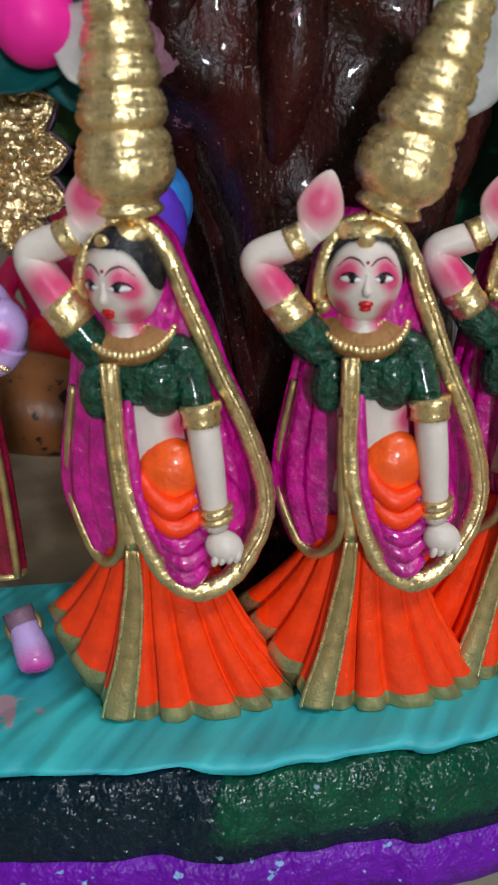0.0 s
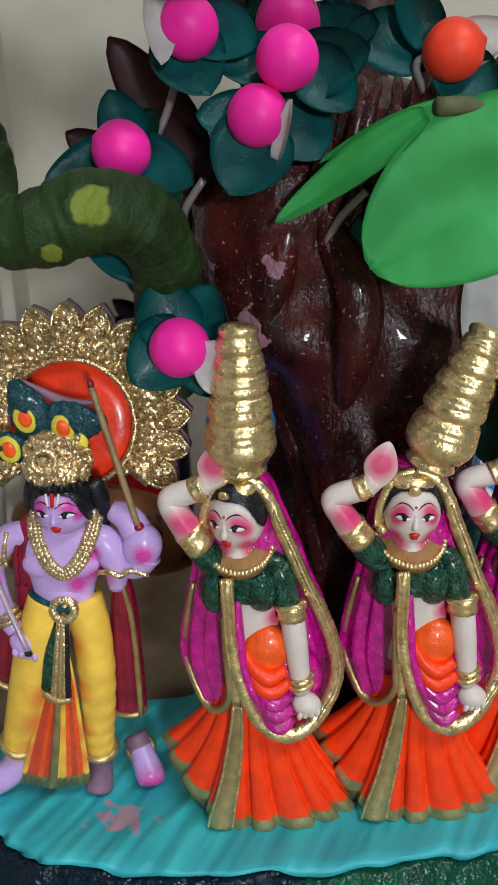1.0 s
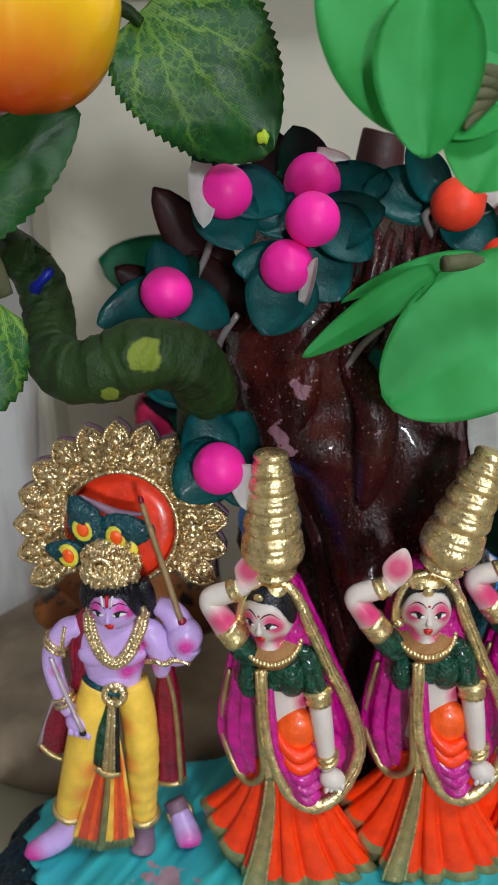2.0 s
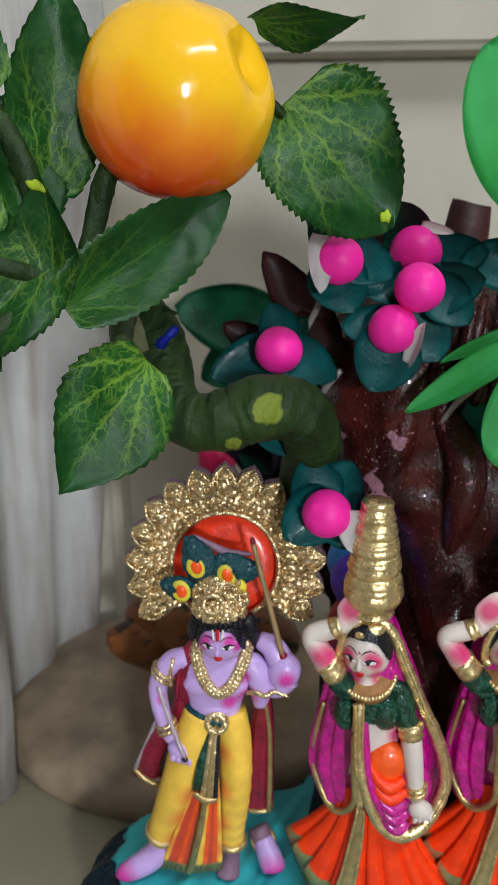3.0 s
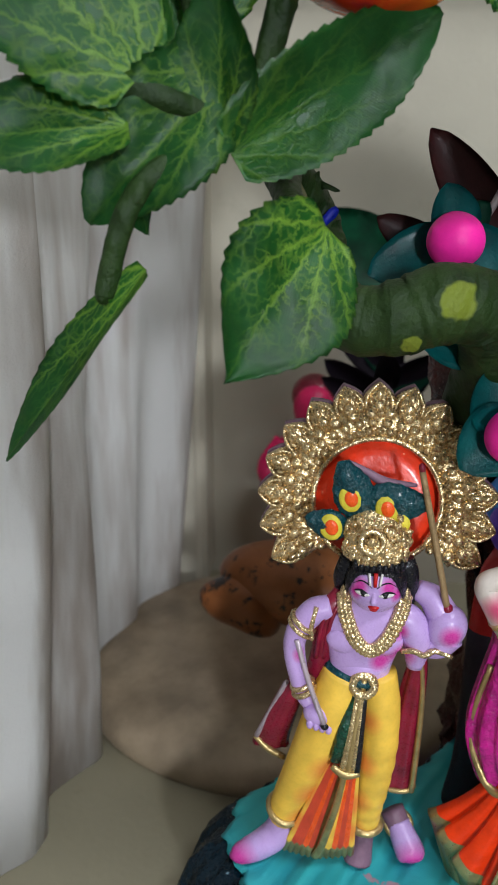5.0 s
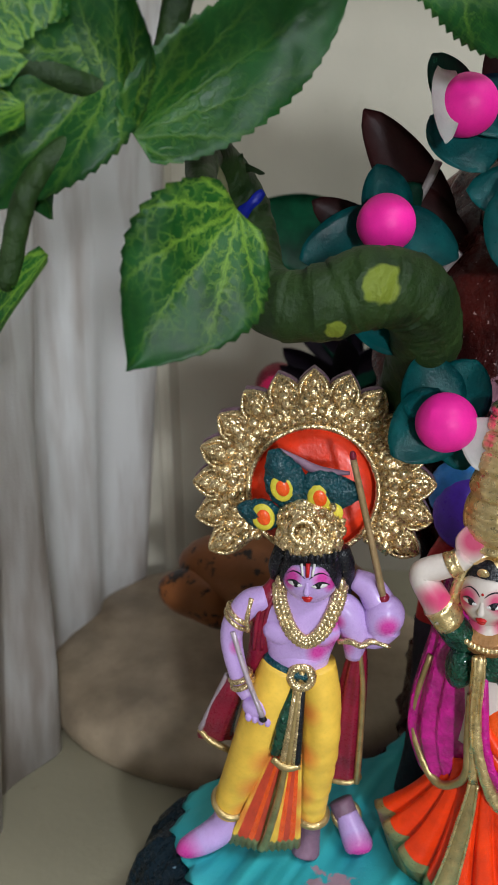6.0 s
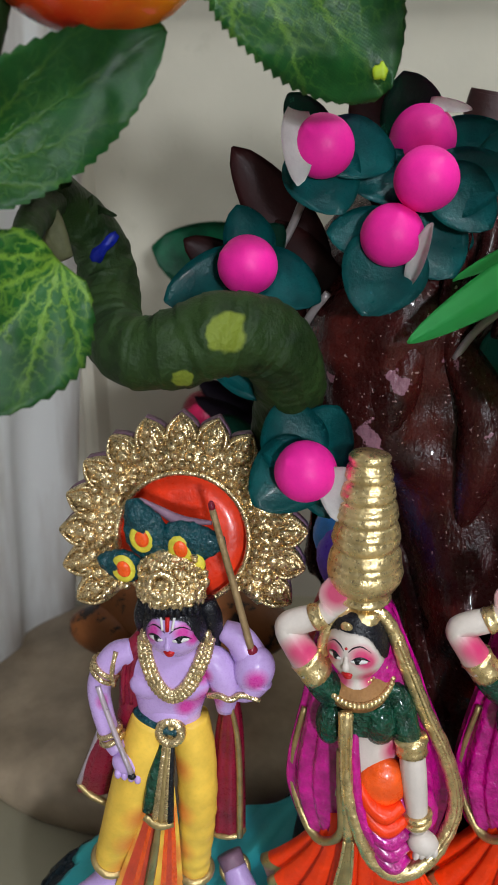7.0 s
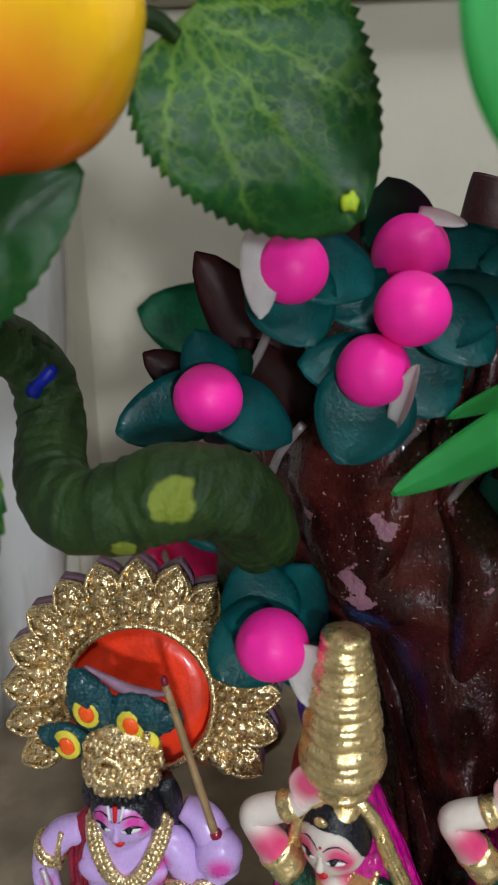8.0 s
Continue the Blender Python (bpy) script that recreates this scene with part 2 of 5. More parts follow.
    c = mixc(nt, ramp(nt, big, 0.3, 0.7), (0.028, 0.40, 0.065), (0.065, 0.58, 0.155))
    mp = nodes.new("ShaderNodeMapping")
    mp.inputs["Scale"].default_value = (16, 1.6, 1)
    mp.inputs["Rotation"].default_value = (0, 0, 0.5)
    links.new(uv, mp.inputs["Vector"])
    scratch = noise_node(nt, mp.outputs[0], 3.0, 2)
    c = mixc(nt, ramp(nt, scratch, 0.74, 0.80, 0, 0.2), c, (0.25, 0.55, 0.22))
    links.new(c, bs.inputs["Base Color"])
    bs.inputs["Roughness"].default_value = 0.58
    bs.inputs["Subsurface Weight"].default_value = 0.12
    bs.inputs["Subsurface Radius"].default_value = (0.002, 0.004, 0.002)
    links.new(add_bump(nt, scratch, 0.06, 0.0004), bs.inputs["Normal"])
    return m


def fruit_material():
    """Airbrushed yellow fruit that reddens towards its underside."""
    m = bpy.data.materials.new("airbrushed_fruit")
    nt, nodes, links, bs = nodes_of(m)
    co = coords(nt)
    s = nodes.new("ShaderNodeSeparateXYZ")
    links.new(co, s.inputs[0])
    wob = noise_node(nt, co, 45, 3)
    k = nodes.new("ShaderNodeMath")
    k.operation = "MULTIPLY_ADD"
    links.new(wob, k.inputs[0])
    k.inputs[1].default_value = 0.022
    links.new(s.outputs[2], k.inputs[2])
    sl = nodes.new("ShaderNodeMath")
    sl.operation = "MULTIPLY_ADD"
    links.new(s.outputs[0], sl.inputs[0])
    sl.inputs[1].default_value = 0.42
    links.new(k.outputs[0], sl.inputs[2])
    c = mixc(nt, ramp(nt, sl.outputs[0], 0.016, 0.000), (0.88, 0.48, 0.015), (0.82, 0.20, 0.010))
    c = mixc(nt, ramp(nt, sl.outputs[0], 0.001, -0.014), c, (0.66, 0.030, 0.010))
    fine = noise_node(nt, co, 700, 4)
    c = mixc(nt, ramp(nt, fine, 0.55, 0.8, 0, 0.25), c, (0.75, 0.30, 0.03))
    links.new(c, bs.inputs["Base Color"])
    bs.inputs["Roughness"].default_value = 0.15
    bs.inputs["Specular IOR Level"].default_value = 0.45
    links.new(add_bump(nt, noise_node(nt, co, 90, 2), 0.22, 0.003), bs.inputs["Normal"])
    return m


def tape_material():
    m = bpy.data.materials.new("dark_green_paper_tape")
    nt, nodes, links, bs = nodes_of(m)
    co = coords(nt)
    big, fine = noise_node(nt, co, 110, 3), noise_node(nt, co, 900, 5)
    c = mixc(nt, ramp(nt, big, 0.3, 0.7), (0.006, 0.021, 0.003), (0.021, 0.050, 0.008))
    wob = nodes.new("ShaderNodeTexNoise")
    wob.inputs["Scale"].default_value = 160
    links.new(co, wob.inputs["Vector"])
    wv = nodes.new("ShaderNodeVectorMath")
    wv.operation = "MULTIPLY_ADD"
    links.new(wob.outputs["Color"], wv.inputs[0])
    wv.inputs[1].default_value = (0.007, 0.007, 0.007)
    links.new(co, wv.inputs[2])
    for x, y, z, r in ((-0.0560, 0.1500, 0.1840, 0.0052), (-0.0660, 0.1500, 0.1715, 0.0034)):
        d = nodes.new("ShaderNodeVectorMath")
        d.operation = "DISTANCE"
        links.new(wv.outputs[0], d.inputs[0])
        d.inputs[1].default_value = (x + 0.0035, y + 0.0035, z + 0.0035)
        c = mixc(nt, ramp(nt, d.outputs["Value"], r, r * 0.8, 0, 0.9), c, (0.20, 0.25, 0.025))
    links.new(c, bs.inputs["Base Color"])
    bs.inputs["Roughness"].default_value = 0.58
    bs.inputs["Specular IOR Level"].default_value = 0.32
    wave = nodes.new("ShaderNodeTexWave")
    wave.inputs["Scale"].default_value = 38
    wave.inputs["Distortion"].default_value = 14
    wave.inputs["Detail"].default_value = 3
    links.new(co, wave.inputs["Vector"])
    nb = add_bump(nt, wave.outputs["Fac"], 0.4, 0.002)
    links.new(add_bump(nt, fine, 0.5, 0.001, nb), bs.inputs["Normal"])
    return m


def plaster(name, color, rough=0.8, stain_or_shade=(0.4, 0.36, 0.28)):
    m = bpy.data.materials.new(name)
    nt, nodes, links, bs = nodes_of(m)
    co = coords(nt)
    big, fine = noise_node(nt, co, 9, 4), noise_node(nt, co, 260, 5)
    c = mixc(nt, ramp(nt, big, 0.3, 0.7), scaled(color, 0.86), scaled(color, 1.05))
    c = mixc(nt, ramp(nt, noise_node(nt, co, 34, 6, 0.7), 0.60, 0.72, 0, 0.5), c, stain_or_shade)
    links.new(c, bs.inputs["Base Color"])
    bs.inputs["Roughness"].default_value = rough
    links.new(add_bump(nt, fine, 0.2, 0.0008), bs.inputs["Normal"])
    return m


def cloth_material():
    """White cotton; brown streaks drawn out down the folds paint faint stains and fold shadows alike."""
    m = bpy.data.materials.new("white_curtain_cloth")
    nt, nodes, links, bs = nodes_of(m)
    co = coords(nt)
    mp = nodes.new("ShaderNodeMapping")
    mp.inputs["Scale"].default_value = (34, 34, 6)
    links.new(co, mp.inputs["Vector"])
    stain_or_shade, fine = noise_node(nt, mp.outputs[0], 1.0, 4), noise_node(nt, co, 900, 4)
    c = mixc(nt, ramp(nt, stain_or_shade, 0.46, 0.66, 0, 0.8), (0.86, 0.845, 0.83), (0.42, 0.34, 0.28))
    links.new(c, bs.inputs["Base Color"])
    bs.inputs["Roughness"].default_value = 0.9
    links.new(add_bump(nt, fine, 0.3, 0.0006), bs.inputs["Normal"])
    return m


PALE = (0.66, 0.575, 0.52)
SKIN = paint("pale_cream_skin_paint", PALE, 0.42, dark=0.9, light=1.05, fine=1200, bump=0.12)


def doll_skin(hc, hr, turn, tilt, draw):
    """Cream skin with rouge on palm, elbow, eyelids, jaw and neck of a doll whose head stands so."""
    m = pose(0, 0, 0, tilt, 0, turn).to_3x3()

    def on(u, v):
        return (Vector(hc) + m @ Vector((math.sin(u) * math.cos(v) * hr[0], -math.cos(u) * math.cos(v) * hr[1], math.sin(v) * hr[2]))) * 0.001

    spots = [(*on(u, v), r) for u, v, r in ((-0.50, 0.16, 0.0034), (0.50, 0.16, 0.0036), (-0.72, -0.02, 0.0034), (0.74, -0.02, 0.0036), (0.85, -0.55, 0.0036), (-0.85, -0.55, 0.0034))]
    spots += [(-0.0165 + draw, -0.014, 0.1168 + 0.45 * draw, 0.0062), (-0.0225 + draw, -0.0145, 0.1015, 0.0062), (-0.0262 + draw, -0.0135, 0.1030, 0.0050), (-0.0100, -0.0135, 0.0945, 0.0036), (-0.0025, -0.0135, 0.0945, 0.0036), (0.0045, -0.0135, 0.074, 0.0050)]
    return paint("rouged_cream_skin_paint", PALE, 0.42, dark=0.9, light=1.05, fine=1200, bump=0.12, spots=spots, spot_color=(0.60, 0.012, 0.13))


LILAC_SPOTS = ((0.0345, -0.0120, 0.0915, 0.0042), (0.0215, -0.011, 0.084, 0.0050), (0.0160, -0.0115, 0.0825, 0.0040), (0.0205, -0.0105, 0.092, 0.0032), (-0.0250, -0.006, 0.003, 0.0085),
               (0.0085, -0.0155, 0.1080, 0.0032), (0.0165, -0.0160, 0.1080, 0.0032), (0.0072, -0.0145, 0.1055, 0.0028), (0.0190, -0.0145, 0.1055, 0.0028), (0.0312, -0.003, 0.003, 0.0085), (-0.0062, -0.012, 0.083, 0.003))
LILAC = paint("lilac_skin_paint", (0.54, 0.36, 0.71), 0.3, dark=0.88, light=1.06, fine=1200, bump=0.12, spots=LILAC_SPOTS, spot_color=(0.60, 0.012, 0.28))
PINK_BALL = paint("fluorescent_pink_paint", (0.95, 0.020, 0.36), 0.5, dark=0.9, light=1.04, fine=1500, coarse=160, bump=0.08, worn=(0.62, 0.30, 0.42), wear=0.735)
ORANGE_BALL = paint("fluorescent_orange_paint", (0.88, 0.055, 0.022), 0.5, dark=0.9, fine=1500, coarse=160, bump=0.08, worn=(0.3, 0.12, 0.1), wear=0.72)
PAPER_TEAL = paint("dark_teal_painted_paper", (0.003, 0.135, 0.138), 0.36, dark=0.55, fine=1300, coarse=110, bump=0.35, coat=0.05, worn=(0.02, 0.2, 0.26), wear=0.70)
PAPER_WHITE = paint("bare_white_paper", (0.78, 0.76, 0.74), 0.7, dark=0.88, fine=1300, bump=0.15)
PAPER_DEEP = paint("deep_green_paper", (0.004, 0.06, 0.034), 0.4, fine=900, coarse=120, bump=0.3, worn=(0.02, 0.17, 0.09), wear=0.62)
BARK = bark_material()
BARK_SMOOTH = paint("smooth_dark_brown_paint", (0.048, 0.010, 0.010), 0.5, dark=0.5, fine=700, coarse=70, bump=0.2, dist=0.0005)
WIRE = paint("grey_wire", (0.28, 0.24, 0.24), 0.4, 0.3, worn=(0.7, 0.05, 0.1), wear=0.7)
LEAF = veined_leaf_material("printed_fabric_leaf", 0.85)
LEAF_PLAIN = veined_leaf_material("faded_fabric_leaf", 0.28)
PLASTIC = plastic_leaf_material()
FRUIT = fruit_material()
TAPE = tape_material()
BLUE = paint("blue_tape", (0.012, 0.03, 0.5), 0.35)
LIME = paint("lime_leaf_edge", (0.38, 0.5, 0.02), 0.5)
DRY = paint("dry_olive_bract", (0.10, 0.10, 0.045), 0.7, fine=900, bump=0.5)
TEAL_TOP = base_top_material()
RIM_GREEN = two_tone("dark_green_rim_paint", (0.003, 0.013, 0.022), (0.003, 0.066, 0.032), -0.007, (0.20, 0.32, 0.40), 0.70, 0.2)
RIM_PURPLE = two_tone("purple_rim_paint", (0.15, 0.004, 0.38), (0.15, 0.004, 0.38), 9.0, (0.22, 0.40, 0.66), 0.665, 0.4)
WALL = plaster("cream_wall_paint", (0.47, 0.428, 0.345), stain_or_shade=(0.34, 0.305, 0.24))
TABLE = plaster("worn_cream_shelf_paint", (0.29, 0.26, 0.18), 0.6, (0.15, 0.12, 0.07))
CEILING = plaster("white_ceiling_paint", (0.6, 0.6, 0.58))
UNSEEN_WALL = plaster("dim_unseen_wall", (0.20, 0.19, 0.17))
CLOTH = cloth_material()
COW_CREAM = paint("cream_clay_paint", (0.38, 0.29, 0.20), 0.42, dark=0.6, coarse=40, fine=500, bump=0.2)
COW_BROWN = paint("brown_clay_paint", (0.28, 0.095, 0.03), 0.4, coarse=45, fine=500, bump=0.3, worn=(0.02, 0.012, 0.01), wear=0.56)
HOT_PINK = paint("hot_pink_paint", (0.68, 0.012, 0.11), 0.4)
VIOLET = paint("violet_paint", (0.17, 0.06, 0.78), 0.35)
SKY_BLUE = paint("bright_blue_paint", (0.06, 0.32, 0.92), 0.35)
DARK_PLUM = paint("dark_plum_paint", (0.012, 0.005, 0.014), 0.6)

# ---- mesh helpers ----


def finish(name, bm, mats, parent=None, label="", smooth=True):
    bmesh.ops.recalc_face_normals(bm, faces=bm.faces)
    for f in bm.faces:
        f.smooth = smooth
    me = bpy.data.meshes.new(name)
    bm.to_mesh(me)
    bm.free()
    for m in mats if isinstance(mats, (list, tuple)) else [mats]:
        me.materials.append(m)
    ob = new(name, me)
    ob.parent = parent
    if label:
        ob["label"] = label
    return ob


def part(name, bm, mats, parent, label="", smooth=True):
    return finish(name, bm, mats, parent, label, smooth)


def thing(name, label, category, m=None, group="", kind=""):
    ob = new(name)
    if m is not None:
        ob.matrix_world = m
    return tagged(ob, label, category, group, kind)


def skin(bm, rings, mi=0, closed=True, cap=True):
    """Faces between rings of equal count."""
    vs = [[bm.verts.new(p) for p in r] for r in rings]
    n = len(rings[0])
    for a, b in zip(vs, vs[1:]):
        for i in range(n if closed else n - 1):
            bm.faces.new((a[i], a[(i + 1) % n], b[(i + 1) % n], b[i])).material_index = mi
    if cap and closed:
        bm.faces.new(list(reversed(vs[0]))).material_index = mi
        bm.faces.new(vs[-1]).material_index = mi
    return vs


def spline(pts, steps):
    """Catmull-Rom through the points (tuples of any length)."""
    P = [np.array(p, float) for p in pts]
    P = [2 * P[0] - P[1]] + P + [2 * P[-1] - P[-2]]
    out = []
    for i in range(1, len(P) - 2):
        a, b, c, d = P[i - 1:i + 3]
        for s in range(steps):
            t = s / steps
            out.append(0.5 * (2 * b + (c - a) * t + (2 * a - 5 * b + 4 * c - d) * t * t + (3 * b - a - 3 * c + d) * t ** 3))
    out.append(P[-2])
    return out


def loft(bm, secs, n=32, mi=0, steps=5, ripple=None):
    """Elliptical sections (x, y, z, rx, ry) in millimetres, smoothed along z."""
    rings = []
    for s in spline(secs, steps):
        x, y, z, rx, ry = s
        ring = []
        for i in range(n):
            a = 2 * math.pi * i / n
            k = ripple(a, z) if ripple else 1.0
            ring.append(Vector((x + rx * k * math.cos(a), y + ry * k * math.sin(a), z)) * 0.001)
        rings.append(ring)
    return skin(bm, rings, mi)


def tube(bm, pts, rad, n=10, mi=0, steps=6, flat=1.0, unit=0.001, bumps=0.0, cap=True, mod=None):
    """A tapered tube through points; rad is one radius or one per point; flat squeezes it along y."""
    if isinstance(rad, (int, float)):
        rad = [rad] * len(pts)
    P = spline([(*p, r) for p, r in zip(pts, rad)], steps)
    rings, up = [], None
    for i, q in enumerate(P):
        c = Vector(q[:3])
        d = (Vector(P[min(i + 1, len(P) - 1)][:3]) - Vector(P[max(i - 1, 0)][:3])).normalized()
        if up is None:
            up = d.orthogonal().normalized()
        up = (up - d * up.dot(d)).normalized()
        side = d.cross(up)
        r = q[3] * (1 + bumps * math.sin(i * 1.9))
        ring = []
        for k in range(n):
            a = 2 * math.pi * k / n
            off = (up * math.cos(a) + side * math.sin(a)) * (r * mod(i, a) if mod else r)
            ring.append((c + Vector((off.x, off.y * flat, off.z))) * unit)
        rings.append(ring)
    return skin(bm, rings, mi, cap=cap)


def ell(bm, c, r, mi=0, rot=(0, 0, 0), seg=18, rings=11, unit=0.001, lump=None):
    """An ellipsoid at c with radii r, turned by rot degrees."""
    m = pose(0, 0, 0, *rot).to_3x3()
    c = Vector(c)
    R = []
    for j in range(1, rings):
        th = math.pi * j / rings
        ring = []
        for i in range(seg):
            a = 2 * math.pi * i / seg
            d = Vector((math.sin(th) * math.cos(a), math.sin(th) * math.sin(a), math.cos(th)))
            k = lump(d) if lump else 1.0
            ring.append((c + m @ Vector((d.x * r[0], d.y * r[1], d.z * r[2])) * k) * unit)
        R.append(ring)
    vs = skin(bm, R, mi, cap=False)
    top, bot = bm.verts.new((c + m @ Vector((0, 0, r[2])) * (lump(Vector((0, 0, 1))) if lump else 1)) * unit), bm.verts.new((c - m @ Vector((0, 0, r[2])) * (lump(Vector((0, 0, -1))) if lump else 1)) * unit)
    for i in range(seg):
        bm.faces.new((top, vs[0][i], vs[0][(i + 1) % seg])).material_index = mi
        bm.faces.new((bot, vs[-1][(i + 1) % seg], vs[-1][i])).material_index = mi


def hoop(bm, c, R, r, mi=0, rot=(0, 0, 0), n=28, k=8, squash=1.0):
    """A torus with elliptical course R = (rx, ry)."""
    m = pose(0, 0, 0, *rot).to_3x3()
    rings = []
    for i in range(n + 1):
        a = 2 * math.pi * i / n
        ring = []
        for j in range(k):
            b = 2 * math.pi * j / k
            ring.append((Vector(c) + m @ Vector(((R[0] + r * math.cos(b)) * math.cos(a), (R[1] + r * math.cos(b)) * math.sin(a), r * squash * math.sin(b)))) * 0.001)
        rings.append(ring)
    skin(bm, rings, mi, cap=False)


def rod_beads(bm, pts, r, mi, steps=5):
    for p in spline(pts, steps):
        ell(bm, p, (r, r, r), mi, seg=8, rings=6)


# ---- clay dolls ----


def face(bm, c, r, turn, tilt, mi_white, mi_black, mi_red, mi_nose, size=1.0):
    """Painted brows, eyes, lips and a nose laid on a head ellipsoid that looks along -y."""
    m = pose(0, 0, 0, tilt, 0, turn).to_3x3()

    def on(u, v, out=0.15):
        d = Vector((math.sin(u) * math.cos(v), -math.cos(u) * math.cos(v), math.sin(v)))
        return Vector(c) + m @ Vector((d.x * (r[0] + out), d.y * (r[1] + out), d.z * (r[2] + out)))

    for s in (-1, 1):
        u0 = 0.44 * s
        turned = (tilt, 0, turn + 25 * s)
        ell(bm, on(u0, 0.02, -0.38), (1.9 * size, 0.75, 0.62 * size), mi_white, turned, seg=14, rings=8)
        ell(bm, on(u0 - 0.05 * s, 0.03, -0.10), (0.92 * size, 0.5, 0.78 * size), mi_black, turned, seg=12, rings=8)
        tube(bm, [on(u0 - 0.25 * s, 0.04, 0.0), on(u0 - 0.05 * s, 0.125, 0.05), on(u0 + 0.16 * s, 0.10, 0.05), on(u0 + 0.36 * s, 0.0, 0.0)], [0.10, 0.26, 0.26, 0.08], 6, mi_black, 4)
        tube(bm, [on(u0 - 0.36 * s, 0.24, 0.0), on(u0 - 0.18 * s, 0.36, 0.0), on(u0 + 0.10 * s, 0.39, 0.0), on(u0 + 0.40 * s, 0.22, 0.0)], [0.10, 0.19, 0.17, 0.06], 6, mi_black, 4)
    tube(bm, [on(0, 0.12, -0.4), on(0, -0.06, -0.2), on(0, -0.19, 0.15), on(0, -0.27, -0.4)], [0.6, 0.75, 0.95, 0.6], 10, mi_nose, 5)
    for dv, w in ((-0.44, 1.25), (-0.535, 0.95)):
        ell(bm, on(0, dv, -0.36), (w * size, 0.8, 0.55 * size), mi_red, (tilt, 0, turn), seg=12, rings=8)
    ell(bm, on(0, 0.31, -0.1), (0.4, 0.3, 0.4), mi_red, seg=8, rings=6)


def hair_cap(bm, c, r, tilt, turn, mi, low, peak):
    """A shell over the head whose hairline rises to a peak above the brow."""
    old = set(bm.faces)
    ell(bm, c, (r[0] * 1.06, r[1] * 1.06, r[2] * 1.05), mi, (tilt, 0, turn), 168, 110)
    inv = pose(0, 0, 0, tilt, 0, turn).to_3x3().inverted()
    drop = []
    for f in bm.faces:
        if f in old:
            continue
        d = inv @ (f.calc_center_median() * 1000 - Vector(c))
        d = Vector((d.x / r[0], d.y / r[1], d.z / r[2]))
        if d.z < low - peak * d.x ** 4 - (0.4 if d.y > 0.3 else 0.0):
            drop.append(f)
    bmesh.ops.delete(bm, geom=drop, context="FACES")


def pot_carrier(m, label, lean, turn, tilt, draw=0.0, pots=-4.6):
    """A clay woman with a stack of pots on her head, one mesh with painted areas."""
    G, GD, MG, GB, OR, FL, SK, BK, RD, EW, CO = range(11)
    bm = bmesh.new()

    # skirt: pleats fan out to a hem that is swept up on one side
    def hem(a):
        x, y = 1.0 + 30.0 * math.cos(a), -1.5 + 15.4 * math.sin(a)
        k = min(1.0, max(0.0, (-12.5 - x) / 17.0))
        return Vector((x - 2.5 * k, y + 3.0 * k, 21.0 * k ** 1.25))

    n, rings = 260, []
    ang = [2 * math.pi * i / n for i in range(n)]
    fold_of = [abs(math.sin(9.5 * a + 0.8 * math.sin(3 * a) + 0.3 * math.sin(7 * a))) for a in ang]
    rings.append([Vector((0.8 * hem(a).x, 0.8 * hem(a).y, 0.0)) for a in ang])
    for s in (0.0, 0.012, 0.05, 0.086, 0.094, 0.18, 0.3, 0.42, 0.56, 0.72, 0.88, 1.0):
        ring = []
        for a, g in zip(ang, fold_of):
            h, w = hem(a), Vector((-2.5 + 11.5 * math.cos(a), -6.5 + 9.0 * math.sin(a), 50.0))
            f = (1 - s) ** 1.75
            k = 1 + (0.025 - 0.21 * (1 - g) ** 2.0) * min(1.0, 1.35 * (1 - s)) * (0.5 - 0.45 * math.sin(a))
            if s in (0.0, 0.012):
                k -= 0.012 if s == 0 else -0.008
            q = w + (h - w) * f
            ring.append(Vector((q.x * k, -2 + (q.y + 2) * k, h.z + (50.0 - h.z) * s)))
        rings.append(ring)
    skin(bm, [[p * 0.001 for p in r] for r in rings], OR)
    for k, f in enumerate(bm.faces):
        if k < 4 * n:
            f.material_index = GD
    # veil body behind everything
    fold = lambda a, z: 1 + (0.035 * math.sin(17 * a + 0.03 * z) + 0.015 * math.sin(29 * a)) * (1 if z < 95 else 0.3)
    loft(bm, [(0, -4, 37, 13, 5), (0, -3.5, 40, 19.5, 8.5), (-0.5, -2.5, 52, 23.8, 10), (-1, -2.5, 62, 23.6, 10), (-2, -3, 76, 20, 9.5), (-3.5, -4, 90, 15.5, 9), (-5, -4, 104, 11.2, 8.8), (-5.6, -4.5, 111, 9.0, 8), (-5.6, -5.5, 116, 4.5, 4.5)], 170, MG, 5, fold)
    # body
    loft(bm, [(-2, -8.5, 56, 10, 6.5), (-2, -9, 66, 8.8, 6.6), (-2.5, -9, 80, 9.5, 6.6)], 32, SK)
    loft(bm, [(-2.5, -9, 78.6, 9.8, 6.6), (-3, -9.3, 80, 10.6, 7.6), (-3.4, -9, 84.5, 11.2, 7.6), (-4.2, -9, 88, 11.0, 7.0), (-5.2, -9, 91.4, 8.4, 5.4), (-6, -9.5, 94.5, 4.6, 4.5)], 36, GB)
    ell(bm, (0.2, -13.2, 82.4), (5.4, 4.8, 6.8), GB, (0, -6, 0), 24, 14)
    ell(bm, (-13.0, -13.0, 81.8), (4.4, 4.4, 6.8), GB, (0, 8, 0), 24, 14)
    loft(bm, [(-6.0, -9.4, 90, 7.2, 6.4), (-6.2, -9.5, 93, 6.0, 5.6), (-6.3, -9.6, 95.4, 5.2, 5.0), (-6.5, -9.6, 99, 4.9, 4.8), (-6.6, -9.4, 101, 4.8, 4.8)], 22, SK)
    # head, hair, veil edge
    hc, hr = (-6.2, -10.6, 102.9), (7.7, 7.8, 11.0)
